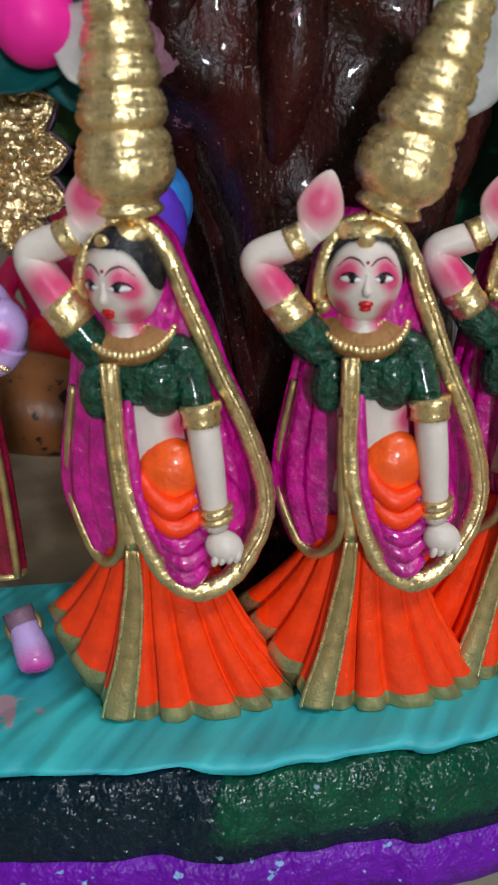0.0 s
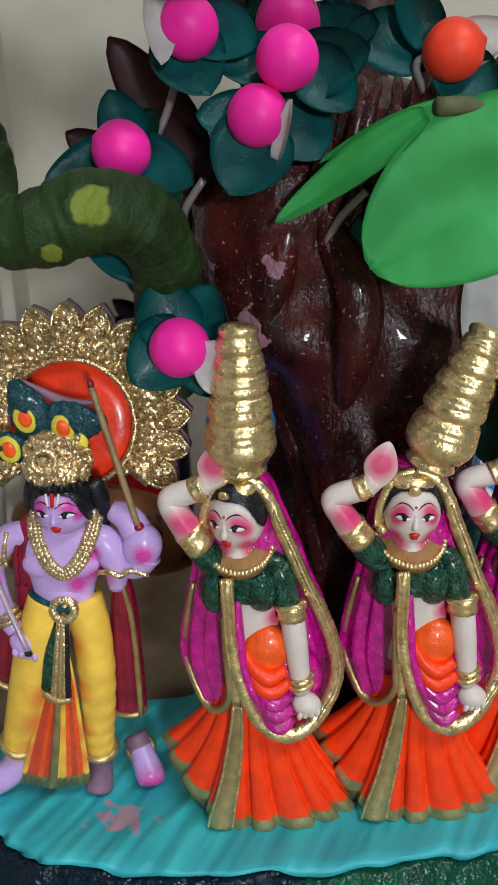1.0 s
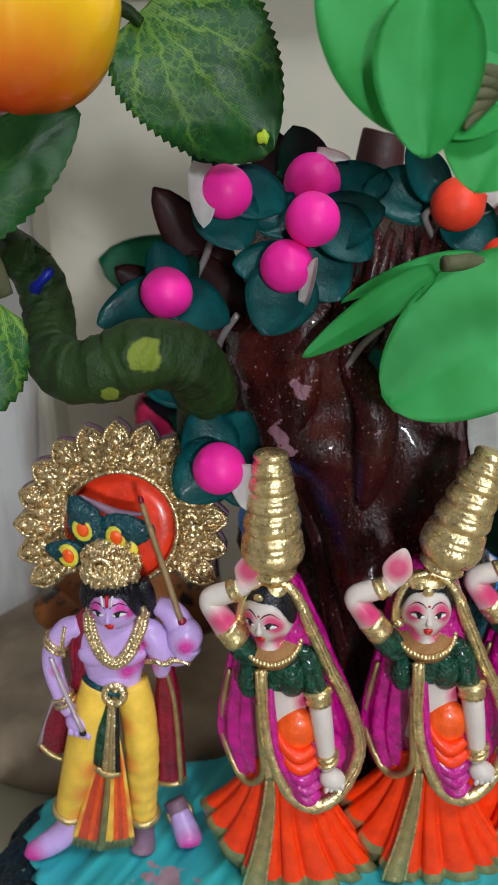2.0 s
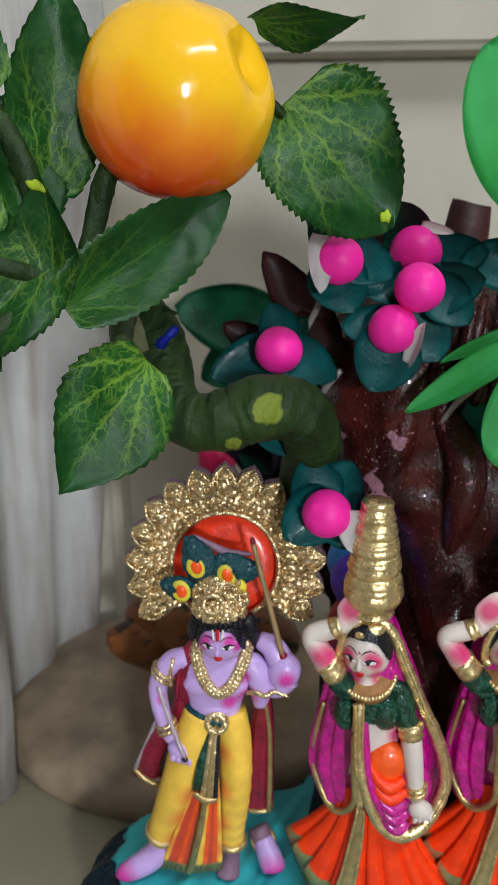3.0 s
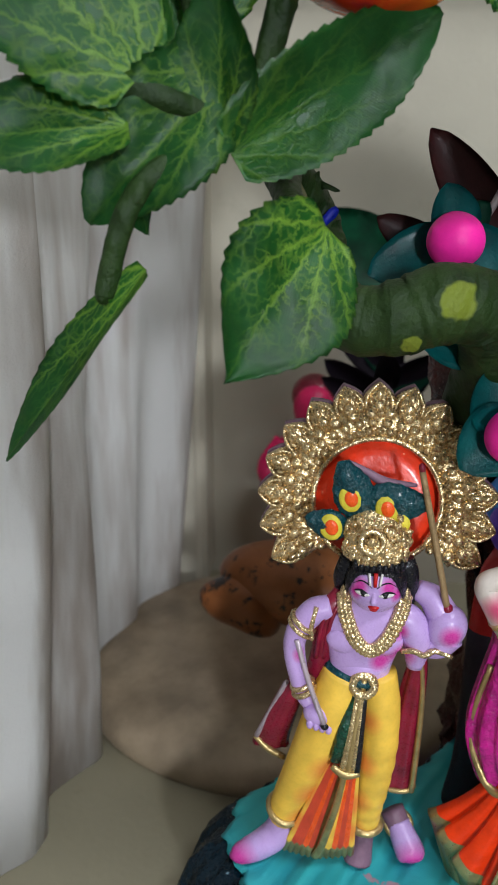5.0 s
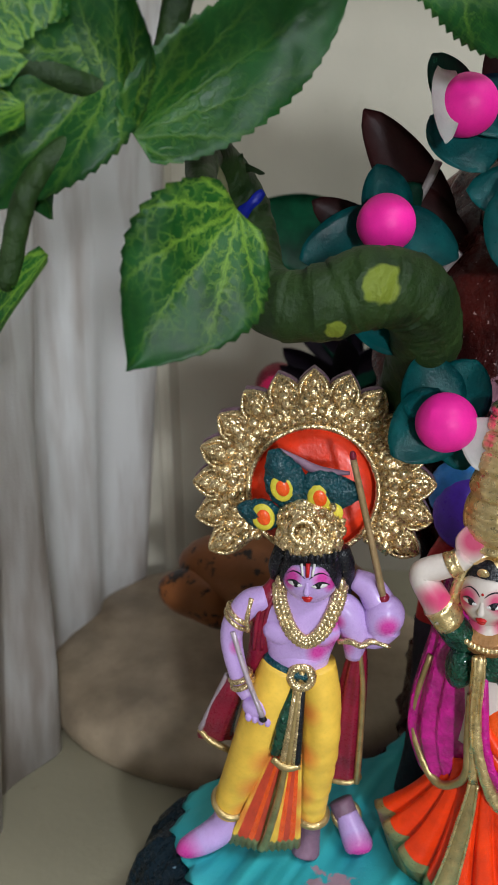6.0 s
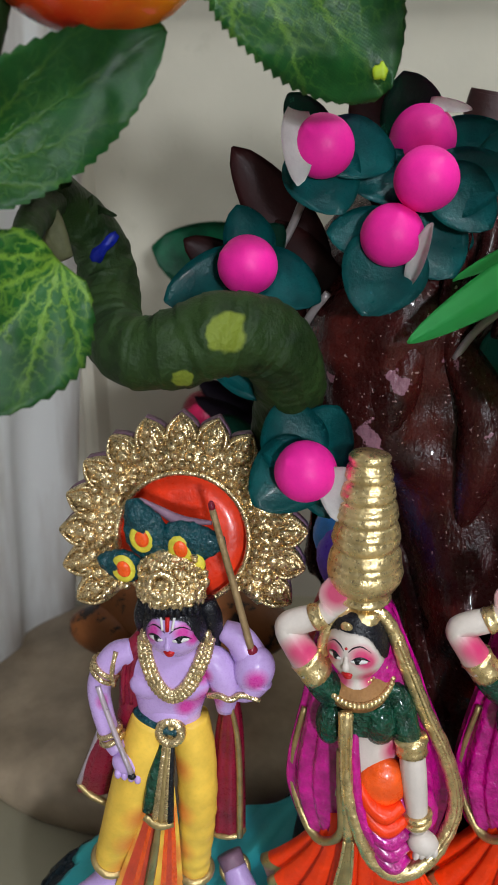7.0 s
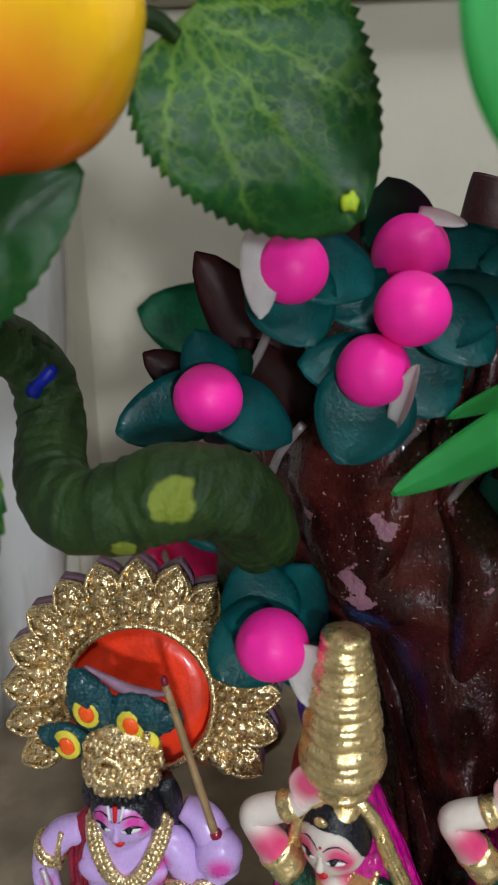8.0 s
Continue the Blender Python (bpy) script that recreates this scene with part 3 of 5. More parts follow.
    jaw = lambda d: 1 - 0.17 * max(0, -d.z) ** 1.4 + 0.04 * max(0, -d.y) * max(0, 0.3 - abs(d.z))
    ell(bm, hc, hr, SK, (tilt, 0, turn), 30, 20, lump=jaw)
    hair_cap(bm, hc, hr, tilt, turn, BK, 0.66, 0.62)
    face(bm, hc, hr, turn, tilt, EW, BK, RD, SK, 1.2)
    ell(bm, (-6.4, -11.2, 112.2), (6.0, 5.0, 2.6), G, (24, 0, turn), seg=18, rings=10)
    front = pose(0, 0, 0, 0, 0, turn).to_3x3() @ Vector((0, -1, 0))
    ell(bm, Vector((-6.5, -9.6, 110.6)) + front * 6.6, (1.7, 0.9, 1.9), G, (20, 0, turn), seg=12, rings=8)
    for sx in (-1, 1):
        ell(bm, (-6.6 + sx * 7.9, -10.0, 100.2), (1.2, 1.7, 1.9), G, seg=12, rings=8)
        ell(bm, (-6.6 + sx * 7.4, -10.6, 97.2), (1.7, 1.7, 1.7), G, seg=12, rings=8)
        ell(bm, (-6.6 + sx * 7.8, -8.6, 103.2), (1.0, 1.6, 2.2), MG, seg=10, rings=8)
    tube(bm, [(-6, -11.5, 114.6), (-0.5, -12, 112.5), (3.4, -12, 106), (6.4, -12.2, 98), (11.6, -12.3, 87), (18.4, -12.4, 74), (23.0, -12, 60), (22.4, -12.8, 50), (16.8, -15, 41), (8, -17.4, 36.6), (0.6, -18.6, 41), (-4, -18.8, 50), (-7.5, -18.2, 62), (-9.2, -17.8, 76), (-9.4, -19, 84), (-8.9, -18.8, 88)],
         [1.4, 1.7, 1.9, 2.0, 2.1, 2.2, 2.3, 2.3, 2.4, 2.5, 2.2, 2.0, 1.9, 1.9, 2.0, 1.9], 10, G, 7, 0.8, bumps=0.05)
    tube(bm, [(3.9, -13.6, 106), (7.2, -13.8, 98), (12.4, -13.9, 87), (19.1, -13.9, 74), (23.6, -13.4, 60), (22.8, -14.4, 50), (17, -16.6, 41)], 0.7, 6, G, 6)
    tube(bm, [(-6, -11.5, 114.6), (-11.5, -11.5, 112), (-14.6, -11.5, 105), (-15.4, -11, 98)], [1.4, 1.6, 1.5, 1.0], 10, G, 6, 0.8)
    tube(bm, [(-20.5, -6, 80), (-23.2, -4.5, 66), (-23.6, -4.2, 54), (-20.4, -6.5, 44.5), (-15.6, -9.5, 39.6), (-11.6, -13.6, 43), (-9.2, -16.6, 50), (-9.8, -17.2, 62), (-10.2, -17.6, 76)], [0.8, 1.0, 1.1, 1.2, 1.4, 1.4, 1.4, 1.4, 1.4], 8, GD, 6, 0.8)
    # front sash and its ridges, running down the skirt
    tube(bm, [(-9.4, -18.9, 88.6), (-9.2, -19, 84), (-9.0, -18.2, 72), (-8.2, -18.0, 60), (-7.2, -17.4, 47)], [1.9, 2.0, 1.8, 1.6, 1.5], 10, G, 6, 0.5)
    tube(bm, [(-7.2, -17.4, 48), (-7.6, -15.8, 34), (-9.6, -15.2, 18), (-12.0, -15.8, 6), (-12.8, -16.4, 1.2)], [1.5, 2.1, 2.8, 3.6, 3.9], 10, GD, 6, 0.5)
    for sx in (-1, 1):
        tube(bm, [(-7.2 + sx * 1.2, -18.0, 47), (-7.6 + sx * 1.9, -16.2, 34), (-9.6 + sx * 2.6, -15.8, 18), (-12.0 + sx * 3.4, -16.2, 6), (-12.8 + sx * 3.7, -16.8, 1.2)], 0.5, 6, G, 6)
    for dx in (-1.2, 0.1, 1.3):
        tube(bm, [(-9.4 + dx, -19.8, 88.8), (-9.2 + dx, -20, 84), (-9.0 + dx, -19.1, 72), (-8.2 + dx * 0.8, -18.9, 60)], 0.45, 6, G, 5)
    # collar of gold with a beaded edge
    yoke = lambda r, a, up=0.0: Vector((-5.9 + 0.97 * r * math.cos(a), -9.6 + 0.86 * r * math.sin(a), 95.9 - (r - 5) * 0.32 + math.sin(a) * ((r - 5) * 0.55 + 2.6) + up))
    skin(bm, [[yoke(r, 2 * math.pi * i / 40, up) * 0.001 for i in range(40)] for r, up in ((4.8, -0.6), (5.2, 0.4), (6.4, 0.6), (8.0, 0.6), (9.6, 0.2), (9.8, -1.4), (7.6, -2.2))], CO, cap=False)
    rod_beads(bm, [yoke(9.6, a, 0.4) for a in np.linspace(-math.pi - 0.4, 0.4, 17)], 0.95, G, 2)
    rod_beads(bm, [yoke(5.4, a, 0.7) for a in np.linspace(-math.pi, 0, 10)], 0.5, G, 2)
    # raised arm
    before = set(bm.verts)
    tube(bm, [(-12, -10, 87.5), (-17.5, -11.5, 90), (-22, -12, 95.6)], [4.6, 4.8, 4.1], 16, GB, 5)
    tube(bm, [(-20.6, -12, 94), (-24, -12, 99)], [4.3, 4.2], 14, G, 4, bumps=0.05)
    tube(bm, [(-22.5, -12, 96.5), (-26, -11.8, 101.5), (-28.6, -11.4, 105.0), (-28.2, -11.4, 106.6), (-25.4, -11.5, 107.8), (-20.6, -12, 109.6), (-18, -12.4, 112)], [4.0, 3.7, 3.3, 3.2, 3.3, 3.1, 2.8], 16, SK, 6)
    tube(bm, [(-22.2, -11.9, 108.8), (-19.4, -12.2, 110.4)], [3.5, 3.3], 14, G, 4, bumps=0.05)
    ell(bm, (-16.4, -12.4, 115.8), (4.8, 1.6, 7.2), SK, (0, 14, 0), 28, 16, lump=lambda d: (abs(d.x) ** 1.45 + abs(d.y) ** 1.45 + abs(d.z) ** 1.45) ** (-1 / 1.45))
    for v in (v for v in bm.verts if v not in before):
        k = min(1.0, max(0.0, (-0.006 - v.co.x) / 0.008))
        v.co += Vector((draw * k, 0, 0.45 * draw * k * min(1.0, max(0.0, (v.co.z - 0.095) / 0.012))))
    # hanging arm with bangles and fist
    tube(bm, [(0.5, -10, 90.5), (5.2, -11.4, 87.6), (8.2, -14.0, 78)], [3.2, 3.9, 4.0], 16, GB, 5)
    tube(bm, [(8.9, -14.8, 79.2), (9.3, -15.2, 74.8)], [4.6, 4.3], 14, G, 4, bumps=0.06)
    tube(bm, [(9.2, -15.2, 76), (10.4, -16, 67), (11.4, -16.6, 59), (12.2, -17, 52)], [3.7, 3.6, 3.2, 2.7], 16, SK, 6)
    for z in (56.6, 54.4):
        hoop(bm, (11.9, -16.9, z), (3.3, 3.1), 0.9, G, (0, -8, 0))
    ell(bm, (13.8, -18, 48.2), (4.6, 3.2, 3.6), SK, (0, 18, 0))
    for i in range(4):
        ell(bm, (11.8 + i * 1.7, -19.6 + i * 0.1, 45.8 + 0.25 * i), (1.0, 1.5, 1.7), SK, (0, 18, 0), 8, 6)
    # lap cloth and drapes
    ell(bm, (1.6, -14.2, 63.5), (7.4, 4.6, 8.2), FL, (0, 20, 0), 20, 12)
    ell(bm, (6, -11, 52), (13, 6.8, 13.5), MG, (0, -10, 0), 24, 14)
    for i, (z, w, mi) in enumerate(((59, 6.4, OR), (54.6, 6.8, OR), (50.4, 6.6, MG), (46.4, 6.0, MG), (42.6, 5.4, MG))):
        x0 = 2.2 + 0.75 * i
        w *= 1.12
        tube(bm, [(x0 - w, -16.6, z + 5.5), (x0 - w * 0.5, -18.4, z + 0.6), (x0 + 0.6, -18.9, z - 1.6), (x0 + w * 0.75, -17.6, z + 0.6)], [1.4, 2.1, 2.4, 1.5], 10, mi, 5)
    tube(bm, [(-6.6, -15.6, 80), (-6.2, -17.0, 73), (-5.2, -18, 62), (-2, -18.8, 52), (3, -18.9, 43.5)], [1.2, 1.4, 1.6, 1.7, 1.3], 8, MG, 5)
    for v in bm.verts:
        z = v.co.z * 1000
        k = min(1.0, max(0.0, (z - 32) / 12)) * min(1.0, max(0.0, (96 - z) / 12))
        v.co.x = -0.002 + (v.co.x + 0.002) * (1 - 0.07 * k)
    # stacked pots, leaning: a foot, a wide bowl, then ever smaller pots with turned grooves
    tilt_m = Matrix.Translation((pots * 0.001, -0.0092, 0.1150)) @ pose(0, 0, 0, 3, lean, 0)
    prof = [(0, 4.4), (0.5, 6.2), (1.2, 6.9), (2.0, 6.6), (2.8, 5.9), (3.4, 6.2), (4.6, 7.8), (6.6, 9.0), (8.6, 9.4), (10.4, 9.2), (10.8, 8.8), (11.2, 9.1), (12.2, 8.9), (12.6, 8.5), (13.0, 8.8), (14.2, 8.4), (15.2, 7.6), (15.6, 7.2)]
    for z0, z1, r in ((15.6, 22.0, 8.2), (22.0, 27.6, 7.4), (27.6, 32.6, 6.5), (32.6, 36.8, 5.6)):
        d = z1 - z0
        prof += [(z0 + d * u, r * v) for u, v in ((0.03, 0.90), (0.16, 0.99), (0.34, 1.03), (0.50, 1.0), (0.56, 0.955), (0.62, 0.985), (0.76, 0.95), (0.82, 0.905), (0.88, 0.93), (0.99, 0.84))]
    prof += [(37.0, 4.5), (37.8, 5.0), (38.8, 5.0), (39.4, 4.5), (39.9, 3.4), (40.1, 1.0)]
    rings = []
    for z, r in prof:
        rings.append([tilt_m @ (Vector((r * (1 + 0.012 * math.sin(3 * a + z)) * math.cos(a), r * (1 + 0.012 * math.cos(2 * a + z)) * math.sin(a), z + 0.3 * math.sin(a + 0.09 * z) * min(1, z / 6))) * 0.001)
                      for a in (2 * math.pi * i / 48 for i in range(48))])
    skin(bm, rings, G)
    skin_mat = doll_skin(hc, hr, turn, tilt, draw)
    ob = finish("clay_doll", bm, [GOLD, GOLD_DULL, MAGENTA, GREEN_BLOUSE, ORANGE, FLAME, skin_mat, BLACK, RED, EYE_WHITE, COLLAR])
    ob.matrix_world = m
    return tagged(ob, label, "figurine", "painted clay dolls carrying pots")


def halo_doll(m):
    """A clay man standing before a gold sunburst, one mesh with painted areas."""
    G, GD, LI, YE, BR, MA, GR, TE, LE, OR, BK, RD, EW, HR, MV, SI, ST = range(17)
    bm = bmesh.new()
    # sunburst: disc, rim, bead rows and pointed petals
    hc, tip = Vector((13.4, 7.6, 123.0)), pose(0, 0, 0, -12, 0, 0).to_3x3()

    def disc(r0, r1, y0, y1, mi, lo=0.0, hi=2 * math.pi, n=60):
        at = lambda r, y, a: (hc + tip @ Vector((r * math.cos(a), y, r * math.sin(a)))) * 0.001
        skin(bm, [[at(r0, y0, a), at(r1, y0, a), at(r1, y1, a), at(r0, y1, a)] for a in np.linspace(lo, hi, n + 1)], mi)

    # it ends above the shoulders
    low = radians(-41)
    ring = lambda r, y: [(hc + tip @ Vector((r * math.cos(a), y, r * math.sin(a)))) * 0.001 for a in np.linspace(0, 2 * math.pi, 60, endpoint=False)]
    skin(bm, [ring(0.05, 0.9), ring(6, 0.8), ring(12, 0.9), ring(18.2, 1.1), ring(18.2, 2.8)], HR)
    disc(17.4, 27.4, -1.6, 3.4, G, low, math.pi - low)
    hoop(bm, hc + tip @ Vector((0, -1.7, 0)), (18.1, 18.1), 0.9, G, (78, 0, 0), 60, 8)
    for row, (R, r, count) in enumerate(((20.2, 1.25, 44), (22.6, 1.6, 36), (25.2, 1.9, 30), (27.0, 1.1, 44))):
        for i in range(count):
            a = 2 * math.pi * (i + 0.5 * (row % 2)) / count
            if math.sin(a) < math.sin(low):
                continue
            ell(bm, hc + tip @ Vector((R * math.cos(a), -2.0, R * math.sin(a))), (r, 1.5, r * 0.9), G, (0, -math.degrees(a), 0), 8, 6)
    for i in range(21):
        a = 2 * math.pi * (i + 0.3) / 21
        if math.sin(a) < math.sin(low):
            continue
        e, s = Vector((math.cos(a), 0, math.sin(a))), Vector((-math.sin(a), 0, math.cos(a)))
        prof = [(24.5, 3.6), (26.6, 4.5), (28.6, 4.7), (30.4, 4.1), (31.8, 2.9), (33.0, 1.5), (34.0, 0.2)]
        for mi, y0, y1 in ((G, -2.1, 0.5), (MV, 0.5, 4.4)):
            rings = []
            for R, w in prof:
                q = hc + tip @ (e * R)
                rings.append([(q + tip @ (s * (-w)) + Vector((0, y0 + 1.2, 0))) * 0.001, (q + Vector((0, y0, 0))) * 0.001, (q + tip @ (s * w) + Vector((0, y0 + 1.2, 0))) * 0.001,
                              (q + tip @ (s * w) + Vector((0, y1, 0))) * 0.001, (q + tip @ (s * (-w)) + Vector((0, y1, 0))) * 0.001])
            skin(bm, rings, mi)
        # raised rim and a leaf-shaped boss on each petal
        for side in (-1, 1):
            tube(bm, [hc + tip @ (e * R + s * (side * w * 0.80)) + Vector((0, -1.6, 0)) for R, w in prof[1:]], [0.55, 0.6, 0.6, 0.55, 0.45, 0.2], 5, G, 2)
        for R, ln, w in ((27.6, 2.2, 1.5), (30.6, 1.7, 1.05)):
            ell(bm, hc + tip @ (e * R) + Vector((0, -2.2, 0)), (ln, 1.0, w), G, (0, -math.degrees(a), 0), 8, 6)
        for side in (-1, 1):
            ell(bm, hc + tip @ (e * 28.6 + s * (side * 2.2)) + Vector((0, -1.9, 0)), (1.5, 0.8, 0.6), G, (0, -math.degrees(a) - 14 * side, 0), 8, 6)
    # head and hair
    fc, fr = (13.4, -9, 105.8), (7.9, 7.8, 9.3)
    jaw = lambda d: 1 - 0.13 * max(0, -d.z) ** 1.5
    ell(bm, fc, fr, LI, (1, 0, -6), 30, 20, lump=jaw)
    hair_cap(bm, fc, fr, 1, -6, BK, 0.60, 1.1)
    for sx, lo in ((-1, 100), (1, 97)):
        tube(bm, [(13.6 + sx * 7.6, -7, 112), (13.6 + sx * 9.0, -6, 106), (13.6 + sx * 9.8, -4.5, lo)], [2.6, 2.8, 1.2], 10, BK, 5)
    for i in range(9):
        x = 7.6 + i * 1.5
        ell(bm, (x, -15.6 + abs(i - 4) * 0.5, 113.2 - 0.3 * (i % 2)), (1.0, 1.0, 1.7), BK, (10, 0, 0), 8, 6)
    face(bm, fc, fr, -6, 1, EW, BK, RD, LI, 1.2)
    tube(bm, [(12.8, -16.2, 112.2), (12.7, -16.9, 108.6)], [0.6, 0.45], 8, RD, 3)
    for sx in (-1, 1):
        tube(bm, [(12.8 + sx * 1.7, -16.0, 112.0), (12.7 + sx * 1.2, -16.7, 108.8)], 0.35, 6, EW, 3)
        ell(bm, (13.4 + sx * 8.3, -9.0, 102.6), (1.3, 1.7, 2.2), G, seg=10, rings=8)
    # crown with rosette
    loft(bm, [(13.2, -8.0, 113.5, 7.9, 7.6), (13.0, -8.0, 116, 8.4, 8.0), (12.8, -7.4, 120.6, 8.6, 7.2), (12.4, -6.2, 124, 7.4, 5.0), (11.6, -5.0, 126.6, 4.6, 3.2)], 36, G, 5, lambda a, z: 1 + 0.05 * math.sin(15 * a + 2 * z))
    hoop(bm, (11.4, -15.4, 120.6), (3.0, 3.0), 0.9, G, (80, 0, 0), 20, 6)
    ell(bm, (11.4, -15.9, 120.8), (1.4, 1.0, 1.4), G, seg=10, rings=8)
    random.seed(5)
    for i in range(130):
        a, z = random.uniform(math.pi * 1.02, math.pi * 1.98), random.uniform(114.2, 125.4)
        ell(bm, (13.0 + (8.4 - max(0, z - 122) * 0.8) * math.cos(a), -7.6 + (8.1 - max(0, z - 118) * 0.34) * math.sin(a), z), (random.uniform(0.6, 1.4), 1.0, random.uniform(0.6, 1.5)), G, seg=8, rings=6)
    # peacock plume with three painted eyes
    for (x, y, z, rx, rz, rot), (ex, ez), tone, pt in (((6.4, -6.6, 130.4, 5.6, 7.4, -14), (-0.9, -0.7), LE, 1.75), ((16.6, -6.6, 128.4, 7.6, 5.6, 12), (-1.4, -1.2), LE, 0.35), ((0.4, -7.4, 121.6, 5.2, 4.4, 24), (0.2, 0.0), LE, 3.3)):
        ell(bm, (x, y, z), (rx, 2.2, rz), TE, (0, rot, 0), 40, 20, lump=lambda d, p=pt: 1 + 0.03 * math.sin(14 * math.atan2(d.z, d.x)) + 0.38 * max(0.0, math.cos(math.atan2(d.z, d.x) - p)) ** 8)
        ell(bm, (x + ex, y - 1.7, z + ez), (3.1, 0.9, 3.9), tone, (0, -14, 0), 16, 8)
        ell(bm, (x + ex + 0.2, y - 2.4, z + ez + 0.2), (1.8, 0.6, 2.3), OR, (0, -14, 0), 14, 8)
    ell(bm, (18.8, -8.4, 123.2), (2.8, 0.9, 2.8), LE, seg=14, rings=8)
    tube(bm, [(4.6, -4.6, 139), (9.4, -4.8, 136.4), (15.0, -4.8, 133.4), (23, -4.8, 133.0)], [0.5, 1.0, 1.5, 0.5], 8, MV, 6)
    # torso and arms
    loft(bm, [(10.2, -6.6, 70, 8.8, 4.8), (10.4, -6.6, 76, 8.4, 4.6), (10.8, -6.8, 82, 9.4, 5.0), (11.2, -6.8, 88, 11.2, 5.4), (11.4, -6.6, 93.5, 12.0, 5.0), (12.2, -7.0, 97.5, 8.2, 4.4), (13.0, -8, 101, 5.0, 4.6), (13.4, -8.6, 103, 4.8, 4.4)], 40, LI, 5)
    ell(bm, (5.8, -9.6, 87.6), (5.4, 2.8, 4.0), LI, (0, 12, 0))
    ell(bm, (16.6, -9.6, 87.6), (5.4, 2.8, 4.0), LI, (0, -12, 0))
    ell(bm, (10.6, -8.6, 78.5), (6.6, 3.4, 4.6), LI)
    tube(bm, [(1.6, -7, 96.6), (-3.0, -7.4, 95), (-6.6, -7.8, 90.6), (-8.4, -8, 85), (-7.6, -8.8, 78), (-5.4, -9.6, 70), (-3.4, -10.4, 67)], [3.4, 3.8, 3.5, 3.2, 3.0, 2.7, 2.5], 16, LI, 6)
    ell(bm, (-1.0, -11.4, 63.8), (4.4, 3.2, 3.6), LI, (0, 24, 0))
    for i in range(4):
        ell(bm, (-3.2 + i * 1.8, -13.4, 62.0 - 0.5 * i), (1.1, 1.4, 1.6), LI, seg=8, rings=6)
    hoop(bm, (-6.0, -7.8, 91.8), (3.8, 3.7), 0.8, G, (0, 38, 0))
    hoop(bm, (-6.8, -7.8, 90.0), (3.8, 3.7), 0.7, G, (0, 38, 0))
    hoop(bm, (-5.2, -9.6, 70.6), (3.1, 3.0), 0.9, G, (0, -24, 0))
    hoop(bm, (-5.8, -9.4, 72.6), (3.1, 3.0), 0.8, G, (0, -24, 0))
    tube(bm, [(-7.6, -11.6, 88), (-3.8, -12.6, 75), (0.8, -14.8, 63.2)], [0.75, 0.8, 0.85], 8, SI, 4)
    ell(bm, (1.0, -15.2, 62.6), (1.2, 0.8, 1.0), BK, seg=8, rings=6)
    tube(bm, [(18.5, -6.4, 96), (23.4, -6.8, 93.5), (25.8, -7.0, 87.5), (25.8, -7.0, 79)], [3.6, 4.4, 4.2, 2.4], 18, LI, 6)
    tube(bm, [(27.4, -6.8, 85.6), (31.5, -6.4, 86.2), (34.2, -6.4, 90)], [3.0, 4.2, 5.0], 16, LI, 5)
    ell(bm, (33.6, -7.2, 92.4), (5.6, 4.8, 6.6), LI, (0, 16, 0), 24, 14)
    tube(bm, [(32.6, -5.6, 95), (29.6, -4.6, 99.5), (25, -4, 102)], [4.6, 4.0, 2.8], 16, LI, 6)
    tube(bm, [(21.4, -10.0, 85.6), (24.6, -11.4, 86.6), (27.6, -11.0, 85.2), (30.6, -10.4, 86.4), (35.4, -10.2, 84.6)], [0.8, 0.9, 0.9, 0.9, 0.6], 8, G, 5)
    tube(bm, [(33.2, -8.2, 98.0), (29.0, -8.6, 116), (23.6, -8.8, 138.4)], [1.0, 0.95, 0.85], 10, ST, 6)
    ell(bm, (23.5, -8.8, 139.2), (0.9, 0.9, 1.5), MA, (0, -10, 0), 8, 6)
    ell(bm, (33.2, -8.2, 98.4), (1.6, 1.4, 1.8), MA, seg=10, rings=8)
    # necklaces
    for d, r in ((-0.6, 1.2), (1.4, 1.25), (3.3, 1.15)):
        rod_beads(bm, [(5.6 - d * 0.5, -8.4, 101), (6.6 - d * 0.6, -10.6, 96), (9.0 - d * 0.4, -12.2, 90.2 - d * 0.4), (12.6, -12.8, 87.4 - d * 0.5), (16.4 + d * 0.4, -12.2, 90.4 - d * 0.4), (19.4 + d * 0.6, -10.6, 96.4), (21.0 + d * 0.5, -8.4, 101.4)], r, G, 5)
    # shawl: over the shoulder, one tail swinging out behind the arm, one hanging straight
    tube(bm, [(5.0, -5, 101), (1.6, -7.2, 96), (0.4, -6.4, 88), (-0.6, -4.4, 78), (-3, -2.6, 68)], [2.4, 3.2, 3.4, 3.6, 3.4], 14, MA, 6, 0.8, bumps=0.03)
    for dx in (-1.6, 0.6):
        tube(bm, [(4.2 + dx, -7.2, 100), (1.6 + dx, -9.6, 95.5), (0.2 + dx, -9.0, 88), (-0.6 + dx, -7.2, 80)], 0.7, 8, MA, 5)
    tube(bm, [(-2.4, -10.4, 98), (-3.6, -11.2, 92.5), (-3.4, -11, 88)], 0.7, 8, G, 5)
    loft(bm, [(-15.6, 4.4, 39.5, 5.6, 1.8), (-15.2, 4.0, 43, 5.2, 2.2), (-12, 1.6, 54, 4.4, 2.8), (-8, -0.4, 66, 3.6, 3.2)], 30, MA, 6, lambda a, z: 1 + 0.09 * math.sin(9 * a))
    tube(bm, [(-10.6, -2.6, 68), (-15.0, 0.6, 56), (-20.0, 3.0, 43.5)], [0.7, 0.9, 0.9], 8, SI, 5)
    tube(bm, [(-20.4, 3.2, 43.4), (-16.4, 2.4, 39.6), (-11.0, 2.2, 36.6)], [1.0, 1.2, 1.0], 8, GD, 5)
